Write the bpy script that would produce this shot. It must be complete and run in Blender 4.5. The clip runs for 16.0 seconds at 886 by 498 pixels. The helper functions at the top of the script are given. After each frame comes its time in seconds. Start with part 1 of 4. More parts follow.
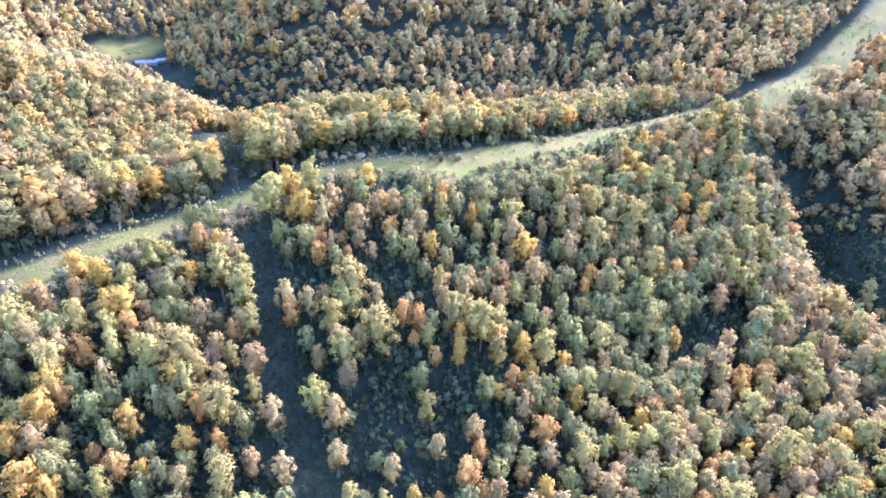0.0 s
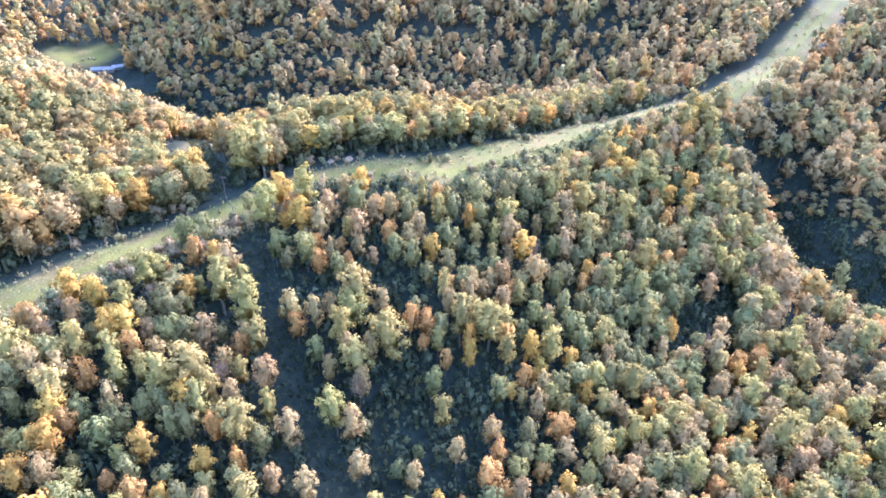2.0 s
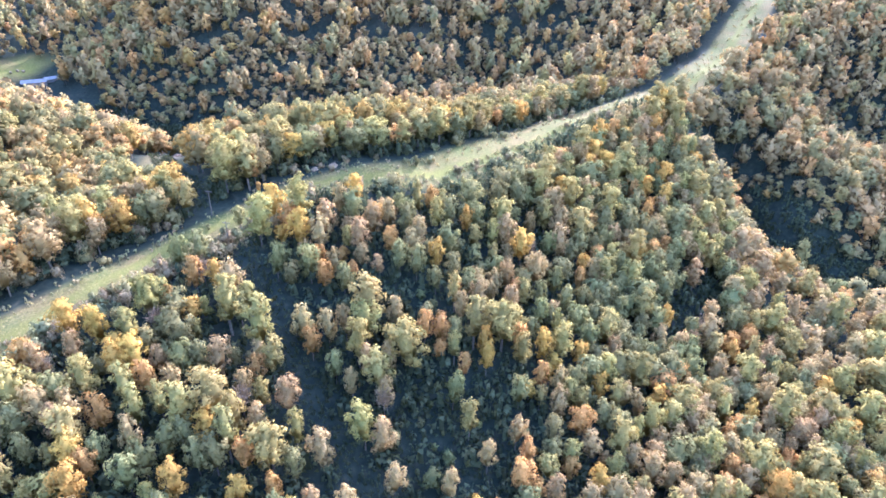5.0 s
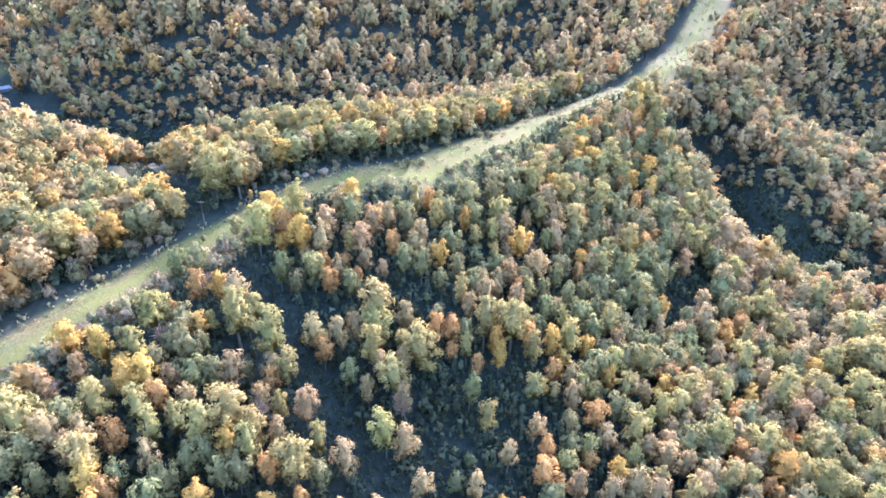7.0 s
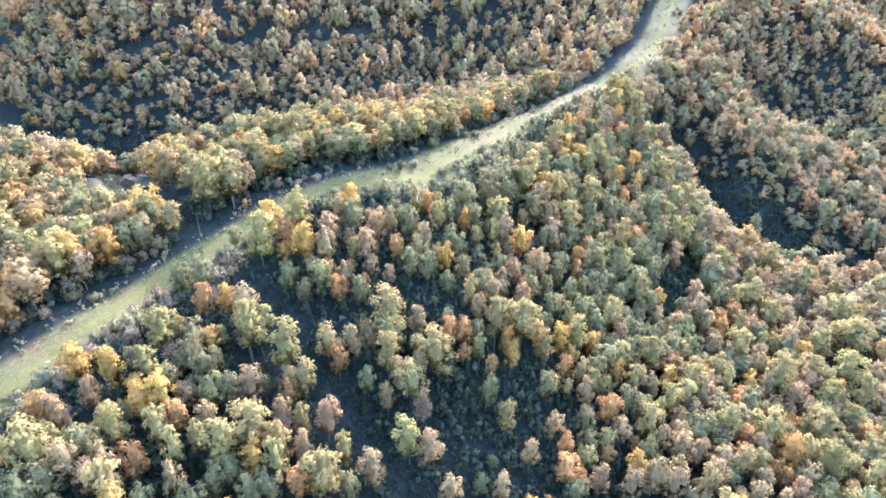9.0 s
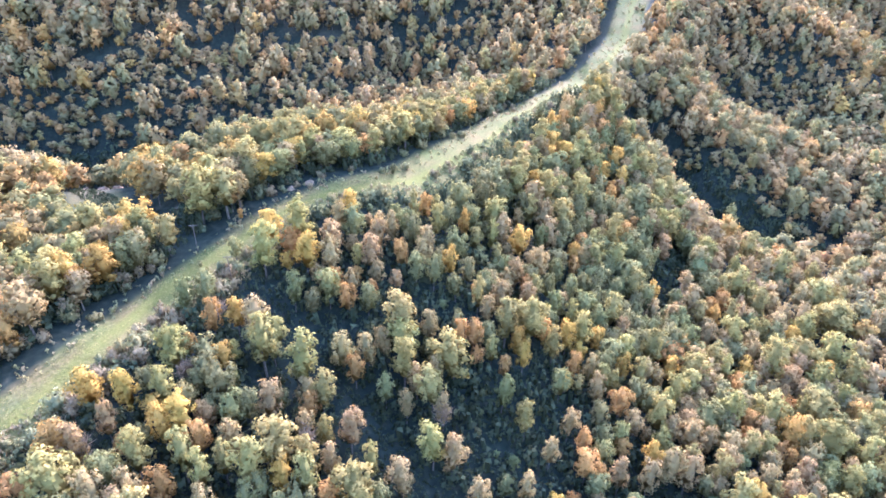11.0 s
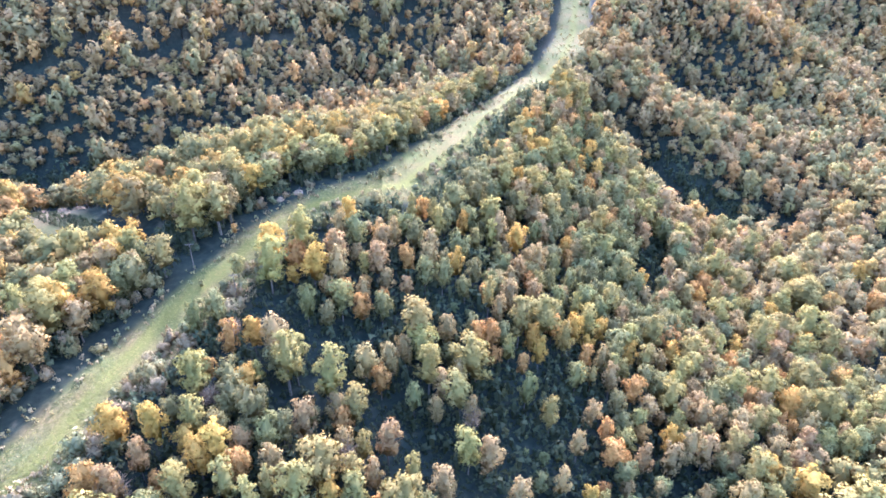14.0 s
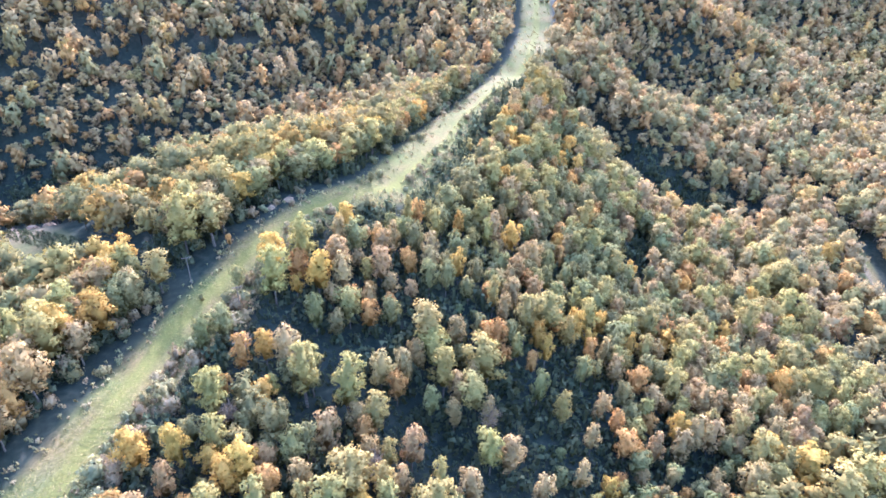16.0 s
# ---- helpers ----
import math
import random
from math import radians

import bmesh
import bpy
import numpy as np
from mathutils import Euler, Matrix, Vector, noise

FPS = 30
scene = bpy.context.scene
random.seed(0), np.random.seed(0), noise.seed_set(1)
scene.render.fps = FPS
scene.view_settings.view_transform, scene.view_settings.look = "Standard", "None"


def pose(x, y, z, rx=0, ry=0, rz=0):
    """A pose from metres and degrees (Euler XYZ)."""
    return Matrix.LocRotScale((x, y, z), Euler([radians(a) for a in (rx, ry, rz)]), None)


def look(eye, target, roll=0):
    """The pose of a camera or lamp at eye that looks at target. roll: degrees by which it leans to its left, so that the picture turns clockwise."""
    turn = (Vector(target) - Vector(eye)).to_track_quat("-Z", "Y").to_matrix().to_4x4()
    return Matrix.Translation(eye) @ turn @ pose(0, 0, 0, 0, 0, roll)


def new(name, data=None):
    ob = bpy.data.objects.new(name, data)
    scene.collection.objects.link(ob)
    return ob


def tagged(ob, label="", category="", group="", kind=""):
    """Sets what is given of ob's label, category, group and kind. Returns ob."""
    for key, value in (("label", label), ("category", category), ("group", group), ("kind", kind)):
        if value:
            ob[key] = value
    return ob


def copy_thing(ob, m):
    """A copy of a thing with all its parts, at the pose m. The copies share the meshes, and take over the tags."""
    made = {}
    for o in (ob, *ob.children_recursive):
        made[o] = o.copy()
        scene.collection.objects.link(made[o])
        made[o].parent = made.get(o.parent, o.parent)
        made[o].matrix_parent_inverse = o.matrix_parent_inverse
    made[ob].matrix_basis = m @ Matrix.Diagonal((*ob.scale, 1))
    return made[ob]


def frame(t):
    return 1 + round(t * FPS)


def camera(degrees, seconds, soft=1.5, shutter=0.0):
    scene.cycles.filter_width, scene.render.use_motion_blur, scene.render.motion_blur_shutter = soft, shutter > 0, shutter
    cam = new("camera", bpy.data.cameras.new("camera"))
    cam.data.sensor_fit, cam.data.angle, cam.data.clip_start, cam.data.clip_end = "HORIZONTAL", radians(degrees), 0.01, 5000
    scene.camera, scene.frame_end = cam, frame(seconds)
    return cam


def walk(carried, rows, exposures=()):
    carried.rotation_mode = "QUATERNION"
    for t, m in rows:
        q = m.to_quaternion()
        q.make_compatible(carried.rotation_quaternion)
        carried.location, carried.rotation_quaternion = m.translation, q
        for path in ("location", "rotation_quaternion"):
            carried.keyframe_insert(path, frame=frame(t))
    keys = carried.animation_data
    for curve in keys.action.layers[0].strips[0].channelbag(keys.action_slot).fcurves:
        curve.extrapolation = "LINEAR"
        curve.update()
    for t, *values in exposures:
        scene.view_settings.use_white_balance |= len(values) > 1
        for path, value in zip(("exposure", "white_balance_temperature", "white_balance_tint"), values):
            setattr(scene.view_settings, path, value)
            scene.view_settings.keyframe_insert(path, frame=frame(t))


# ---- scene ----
cam = camera(69.6, 16.0, soft=1.65)
METRES, EYE, TILT, LEAN, TURN = 120.0, 110.0, -31.75, -1.5, 0.0
ROWS = [
    (0.0, 0.0, 0.0, 0.0, -0.0, 0.0, 0.0),
    (0.5, -0.0307, 0.0024, 0.0023, -1.01, -0.04, 0.62),
    (1.0, -0.0614, 0.0053, 0.0051, -1.99, -0.09, 1.23),
    (1.5, -0.0924, 0.0088, 0.008, -3.01, -0.14, 1.84),
    (2.0, -0.1236, 0.0129, 0.0112, -4.01, -0.2, 2.45),
    (2.5, -0.1543, 0.0173, 0.0149, -5.0, -0.29, 3.05),
    (3.0, -0.1849, 0.0221, 0.019, -5.98, -0.37, 3.65),
    (3.5, -0.2158, 0.0277, 0.0233, -6.98, -0.47, 4.24),
    (4.0, -0.2462, 0.0335, 0.0278, -7.98, -0.56, 4.83),
    (6.5, -0.395, 0.0699, 0.0562, -12.86, -1.26, 7.73),
    (7.0, -0.4243, 0.0783, 0.063, -13.86, -1.43, 8.31),
    (7.5, -0.4541, 0.0877, 0.07, -14.82, -1.59, 8.86),
    (8.0, -0.4822, 0.0967, 0.0776, -15.77, -1.78, 9.43),
    (8.5, -0.5102, 0.1065, 0.085, -16.74, -1.97, 9.96),
    (9.0, -0.5386, 0.1166, 0.093, -17.73, -2.18, 10.54),
    (11.5, -0.677, 0.174, 0.1392, -22.78, -3.4, 13.27),
    (12.0, -0.7038, 0.1869, 0.1491, -23.82, -3.68, 13.82),
    (12.5, -0.7303, 0.2003, 0.1591, -24.86, -3.96, 14.36),
    (13.0, -0.7563, 0.214, 0.1693, -25.9, -4.27, 14.91),
    (13.5, -0.7823, 0.2283, 0.1796, -26.99, -4.59, 15.45),
    (14.0, -0.8079, 0.2432, 0.1901, -28.06, -4.93, 15.98),
    (14.5, -0.8331, 0.2584, 0.2009, -29.24, -5.29, 16.54),
    (15.0, -0.8577, 0.2741, 0.2119, -30.38, -5.66, 17.08),
    (15.5, -0.8819, 0.2901, 0.2232, -31.51, -6.03, 17.61),
    (16.0, -0.9059, 0.3067, 0.2346, -32.64, -6.42, 18.13),
]
walk(cam, [(t, pose(0, 0, EYE, TILT, LEAN, TURN) @ pose(METRES * x, METRES * y, METRES * z, 90 + pitch, roll, yaw)) for t, x, y, z, yaw, pitch, roll in ROWS], [(0.0, 3.82, 4220.0, 37.0), (16.0, 3.82, 4220.0, 37.0)])

# ---- daylight: a clear autumn afternoon, the sun ahead of the camera ----
SUN_AZIMUTH, SUN_HEIGHT = 38.0, 26.0
world = bpy.data.worlds.new("sky")
scene.world = world
world.use_nodes = True
sky = world.node_tree.nodes.new("ShaderNodeTexSky")
sky.sky_type, sky.sun_disc = "NISHITA", False
sky.air_density, sky.dust_density, sky.ozone_density = 2.5, 5.0, 2.0
sky.sun_elevation, sky.sun_rotation = radians(SUN_HEIGHT), radians(SUN_AZIMUTH)
background = world.node_tree.nodes["Background"]
world.node_tree.links.new(sky.outputs[0], background.inputs[0])
background.inputs[1].default_value = 0.15
sun_data = bpy.data.lights.new("sun", "SUN")
sun_data.energy, sun_data.angle, sun_data.color = 2.0, radians(0.5), (1.0, 0.85, 0.64)
sun = new("sun", sun_data)
az, el = radians(SUN_AZIMUTH), radians(SUN_HEIGHT)
sun.matrix_basis = look((math.sin(az) * math.cos(el) * 900, math.cos(az) * math.cos(el) * 900, math.sin(el) * 900), (0, 0, 0))


# ---- materials ----
def material(name, rough=0.9):
    m = bpy.data.materials.new(name)
    m.use_nodes = True
    nt = m.node_tree
    bsdf = nt.nodes["Principled BSDF"]
    bsdf.inputs["Roughness"].default_value = rough
    bsdf.inputs["Specular IOR Level"].default_value = 0.08
    return m, nt, bsdf


def node(nt, kind, **values):
    n = nt.nodes.new(kind)
    for key, value in values.items():
        n.inputs[key.replace("_", " ")].default_value = value
    return n


def noise_tex(nt, scale, detail=4.0, space="Object"):
    co = nt.nodes.new("ShaderNodeTexCoord")
    n = node(nt, "ShaderNodeTexNoise", Scale=scale, Detail=detail)
    nt.links.new(co.outputs[space], n.inputs["Vector"])
    return n.outputs["Fac"]


def ramp(nt, fac, stops):
    n = nt.nodes.new("ShaderNodeValToRGB")
    while len(n.color_ramp.elements) < len(stops):
        n.color_ramp.elements.new(0.5)
    for e, (p, c) in zip(n.color_ramp.elements, stops):
        e.position, e.color = p, (*c, 1)
    nt.links.new(fac, n.inputs[0])
    return n.outputs[0]


def mix(nt, fac, a, b, how="MIX"):
    n = nt.nodes.new("ShaderNodeMix")
    n.data_type, n.blend_type = "RGBA", how
    for value, socket in ((fac, n.inputs[0]), (a, n.inputs[6]), (b, n.inputs[7])):
        if isinstance(value, (int, float)):
            socket.default_value = value
        elif isinstance(value, tuple):
            socket.default_value = (*value, 1)
        else:
            nt.links.new(value, socket)
    return n.outputs[2]


def leaf_material(name, attribute=None, through_light=0.36, spread=0.45):
    """Autumn leaves: the tree's own hue, varied from clump to clump, with light shining through."""
    m, nt, bsdf = material(name, 0.7)
    bsdf.inputs["Specular IOR Level"].default_value = 0.0
    if attribute:
        a = nt.nodes.new("ShaderNodeAttribute")
        a.attribute_name = attribute
        hue = a.outputs["Color"]
    else:
        hue = nt.nodes.new("ShaderNodeObjectInfo").outputs["Color"]
    geo = nt.nodes.new("ShaderNodeNewGeometry")
    clump = ramp(nt, geo.outputs["Random Per Island"], [(0.0, (1 - 0.3 * spread, 1 - 0.26 * spread, 1 - 0.24 * spread)), (0.5, (0.98, 0.98, 0.98)), (1.0, (1 + 0.22 * spread, 1 + 0.18 * spread, 1 + 0.1 * spread))])
    tone = mix(nt, 1.0, hue, clump, "MULTIPLY")
    patch = ramp(nt, noise_tex(nt, 0.35, 3.0), [(0.3, (0.84, 0.88, 0.84)), (0.7, (1.12, 1.06, 1.02))])
    tone = mix(nt, 1.0, tone, patch, "MULTIPLY")
    nt.links.new(tone, bsdf.inputs["Base Color"])
    tr = nt.nodes.new("ShaderNodeBsdfTranslucent")
    warm = mix(nt, 1.0, tone, (1.12, 1.08, 0.85), "MULTIPLY")
    nt.links.new(warm, tr.inputs["Color"])
    ms = node(nt, "ShaderNodeMixShader", Fac=through_light)
    nt.links.new(bsdf.outputs[0], ms.inputs[1])
    nt.links.new(tr.outputs[0], ms.inputs[2])
    nt.links.new(ms.outputs[0], nt.nodes["Material Output"].inputs["Surface"])
    return m


def bark_material():
    m, nt, bsdf = material("bark", 0.95)
    c = ramp(nt, noise_tex(nt, 2.5, 6.0), [(0.3, (0.045, 0.036, 0.026)), (0.6, (0.1, 0.082, 0.06)), (0.8, (0.16, 0.135, 0.105))])
    nt.links.new(c, bsdf.inputs["Base Color"])
    return m


def ground_material():
    """Leaf litter under the woods, darkened for canopy shade; grass, a mown track and bare earth where the cover
    attribute says so.
    """
    m, nt, bsdf = material("ground", 1.0)
    bsdf.inputs["Specular IOR Level"].default_value = 0.03
    a = nt.nodes.new("ShaderNodeAttribute")
    a.attribute_name = "cover"
    sep = nt.nodes.new("ShaderNodeSeparateColor")
    nt.links.new(a.outputs["Color"], sep.inputs[0])
    # litter far darker than dry leaves: the canopy's shade is put into its colour
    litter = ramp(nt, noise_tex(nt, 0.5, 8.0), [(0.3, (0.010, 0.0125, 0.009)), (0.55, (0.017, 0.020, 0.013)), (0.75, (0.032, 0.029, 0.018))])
    fine = noise_tex(nt, 1.3, 10.0)
    grass = ramp(nt, fine, [(0.3, (0.05, 0.043, 0.012)), (0.5, (0.082, 0.068, 0.022)), (0.7, (0.11, 0.087, 0.035))])
    broad = ramp(nt, noise_tex(nt, 0.09, 5.0), [(0.35, (0.8, 0.95, 0.75)), (0.65, (1.15, 1.02, 1.05))])
    grass = mix(nt, 1.0, grass, broad, "MULTIPLY")
    mown = ramp(nt, fine, [(0.3, (0.068, 0.064, 0.012)), (0.7, (0.102, 0.091, 0.021))])
    earth = ramp(nt, fine, [(0.3, (0.066, 0.05, 0.027)), (0.7, (0.11, 0.084, 0.047))])
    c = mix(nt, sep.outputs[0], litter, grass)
    c = mix(nt, sep.outputs[1], c, mown)
    c = mix(nt, sep.outputs[2], c, earth)
    nt.links.new(c, bsdf.inputs["Base Color"])
    bump = node(nt, "ShaderNodeBump", Strength=0.35, Distance=0.3)
    nt.links.new(fine, bump.inputs["Height"])
    nt.links.new(bump.outputs[0], bsdf.inputs["Normal"])
    return m


LEAF = leaf_material("leaves")
WOODS_LEAF = leaf_material("woods_leaves", "tint", 0.34, 0.4)
BARK = bark_material()
GROUND = ground_material()

# ---- the lie of the land: crests, slopes and hollows (x, y, height) ----
RIDGE = [(-240, 110, -6), (-180, 138, -5), (-122, 166, -2), (-97, 189, -1), (-68, 211, 2), (-32, 228, 5.5), (0, 232, 6.5), (38, 256, 3.5), (75, 280, 2), (105, 297, 0.5), (133, 313, 0.5), (190, 350, 1), (232, 385, 3), (275, 430, 14.5), (330, 490, 31)]
NEAR_SLOPE = [(-160, 100, -14), (-120, 130, -10), (-84, 110, -18.5), (-52, 160, -9), (-60, 125, -19), (-28, 160, -11.5), (-20, 125, -28), (0, 168, -11), (20, 182, -13), (8, 113, -36), (45, 150, -33), (45, 116, -42), (77, 143, -45.5), (90, 107, -53.5), (80, 235, -11), (110, 207, -29.5), (60, 205, -17.5), (120, 140, -53.5), (140, 170, -52.5), (100, 60, -60.5), (0, 50, -52), (-100, 60, -32.5), (135, 218, -31.5), (160, 120, -64)]
SIDE_VALLEY = [(170, 207, -56), (180, 232, -68), (181, 262, -58), (174, 284, -46), (152, 260, -22), (160, 290, -11.5), (199, 246, -44.5), (216, 223, -58.5), (210, 269, -30), (219, 295, -23), (209, 313, -12), (225, 325, -6.5), (245, 261, -39), (262, 236, -53), (263, 277, -35), (266, 318, -36), (300, 318, -44), (319, 258, -46.5), (312, 298, -46), (251, 188, -65), (219, 153, -62.5), (197, 147, -62), (278, 171, -57), (333, 350, -22), (330, 330, -30), (365, 346, 0), (390, 329, -7), (408, 312, -16), (440, 330, -30), (411, 279, -38.5), (472, 292, -44), (552, 380, -35), (260, 355, -3), (340, 200, -56.5), (300, 100, -65.5)]
BACK_VALLEY = [(-113, 325, -22), (-120, 285, -14), (-60, 365, -37), (-140, 388, -41), (-100, 380, -38), (-125, 348, -31), (-20, 300, -6), (21, 291, -3.5), (40, 345, -21.5), (95, 320, -8), (100, 370, -17), (-52, 300, -6.5), (-59, 266, 1)]
# The crest at y 560 is unseen; its height is chosen to shade the facing slope.
FAR_HILL = [(-155, 427, -25), (-101, 450, 4), (-82, 410, -11.5), (-42, 395, -17), (-37, 415, -5.5), (-1, 419, -7), (-42, 451, 6.5), (20, 455, 7), (50, 430, -3.5), (95, 418, -19.5), (109, 454, 8), (131, 433, -1.5), (165, 415, -2.5), (205, 450, 11.5), (284, 409, 12.5), (0, 560, 63), (150, 560, 65), (-120, 560, 52), (450, 450, 24.5), (600, 480, 9.5)]
LEFT_HILL = [(-155, 258, -6.5), (-127, 268, -12.5), (-175, 317, -3.5), (-151, 356, -22.5), (-240, 220, 1.5), (-260, 330, 12.5), (-210, 480, -35.5), (-230, 520, -31.5), (-290, 536, -25), (-210, 610, -25), (-300, 680, 9)]
KNOTS = np.array(RIDGE + NEAR_SLOPE + SIDE_VALLEY + BACK_VALLEY + FAR_HILL + LEFT_HILL, float)


def bend(r):
    return np.where(r > 0, r * r * np.log(r + 1e-9), 0.0)


def spline_weights():
    xy, n = KNOTS[:, :2] / 100, len(KNOTS)
    k = bend(np.linalg.norm(xy[:, None] - xy[None], axis=2))
    p = np.c_[np.ones(n), xy]
    return np.linalg.solve(np.block([[k, p], [p.T, np.zeros((3, 3))]]), np.r_[KNOTS[:, 2], 0, 0, 0])


WEIGHTS = spline_weights()


def height(points):
    """Ground height at an array of (x, y): the landforms near by, rolling hills farther out."""
    q = np.atleast_2d(np.asarray(points, float))
    out = np.empty(len(q))
    for i in range(0, len(q), 4000):
        s = q[i:i + 4000] / 100
        out[i:i + 4000] = bend(np.linalg.norm(s[:, None] - KNOTS[None, :, :2] / 100, axis=2)) @ WEIGHTS[:-3] + WEIGHTS[-3] + s @ WEIGHTS[-2:]
    x, y = q[:, 0], q[:, 1]
    hills = 30 + 45 * np.sin(x / 210 + 1.3) * np.cos(y / 260 + 0.4) + 25 * np.sin((x + y) / 140)
    far = np.clip((np.hypot(x - 80, y - 260) - 330) / 300, 0, 1)
    far = far * far * (3 - 2 * far)
    small = 0.5 * np.sin(x / 7.3 + 0.8 * np.sin(y / 9.1)) * np.cos(y / 8.2) + 0.9 * np.sin(x / 17 + 1) * np.sin(y / 21)
    return np.clip(out, -90, 75) * (1 - far) + hills * far + small


# The grassy right-of-way along the crest, and the narrow pole-line lane that crosses it.
CORRIDOR = np.array([(-330, 60), (-240, 100), (-170, 135), (-122, 165), (-97, 187), (-84, 198), (-69, 208), (-53, 219), (-32, 228), (-14, 229), (6, 231), (35, 250), (74, 278), (130, 309), (186, 345), (231, 385), (254, 409), (273, 430), (306, 462), (360, 520)], float)
LANE = np.array([(-113, 322), (-95, 268), (-80, 232), (-72, 212), (-63, 192), (-55, 172), (-50.5, 158), (-46.5, 146), (-42.5, 136), (-37.5, 127), (-32.5, 118.5), (-29, 110), (-12, 60)], float)
BACK_HOLLOW = np.array([(-212, 466), (-192, 438), (-165, 408), (-130, 387), (-95, 375), (-55, 367), (0, 362), (45, 356)], float)
RAVINE = np.array([(140, 280), (165, 285), (188, 268), (198, 242), (206, 226), (222, 206)], float)
HOLLOW = np.array([(249, 365), (276, 328), (310, 310), (345, 325), (385, 310)], float)
VALLEY_ROAD = np.array([(300, 210), (262, 165), (238, 138), (219, 122), (208, 111), (190, 70)], float)


def beside(points, line):
    """Distance to a line of points, the side of it (plus: to the left), and the share of its length."""
    q = np.atleast_2d(np.asarray(points, float))
    best, side = np.full(len(q), 1e9), np.zeros(len(q))
    for a, b in zip(line[:-1], line[1:]):
        ab = b - a
        u = np.clip(((q - a) @ ab) / (ab @ ab), 0, 1)
        d = q - (a + u[:, None] * ab)
        dist = np.hypot(d[:, 0], d[:, 1])
        left = np.sign(ab[0] * d[:, 1] - ab[1] * d[:, 0])
        near = dist < best
        best[near], side[near] = dist[near], left[near]
    return best, side


def blob(points, x, y, rx, ry, turn=0.0):
    """1 in the middle of an ellipse, 0 at its rim and negative outside."""
    q = np.atleast_2d(np.asarray(points, float)) - (x, y)
    c, s = math.cos(radians(turn)), math.sin(radians(turn))
    return 1 - np.hypot((q[:, 0] * c + q[:, 1] * s) / rx, (-q[:, 0] * s + q[:, 1] * c) / ry)


def fade(v, lo, hi):
    t = np.clip((v - lo) / (hi - lo), 0, 1)
    return t * t * (3 - 2 * t)


def near_half(x):
    """How far the right-of-way reaches from its middle line towards the near slope."""
    return np.interp(x, (-60, -40, -5, 25, 100, 130), (15.0, 12.5, 13.0, 19.0, 18.5, 15.0))


def clear_of_trees(points):
    """True where no tall tree stands."""
    q = np.atleast_2d(points)
    d, side = beside(q, CORRIDOR)
    off = d * side
    near_width = near_half(q[:, 0])
    bare = (off < np.interp(q[:, 0], (-60, -48, 20, 60, 75), (9.5, 15.0, 14.5, 14.5, 15.5))) & (off > -near_width)
    bare |= beside(q, LANE)[0] < 5.0
    bare |= beside(q, VALLEY_ROAD)[0] < np.where(q[:, 1] < 150, 8.5, 3.0)
    bare |= beside(q, RAVINE)[0] < 8.0
    bare |= beside(q, BACK_HOLLOW)[0] < np.where(q[:, 0] < -90, 14.0, 8.0)
    for x, y, rx, ry, turn in GLADES:
        bare |= blob(q, x, y, rx, ry, turn) > 0
    return bare


# Clearings and gaps in the woods: centre, half-axes, turn
GLADES = [(-106, 292, 13, 48, 8), (-230, 484, 33, 27, 47), (318, 468, 20, 12, 40), (104, 188, 10, 6, 40), (-8, 176, 7, 5, 0), (228, 178, 8, 6, 0)]


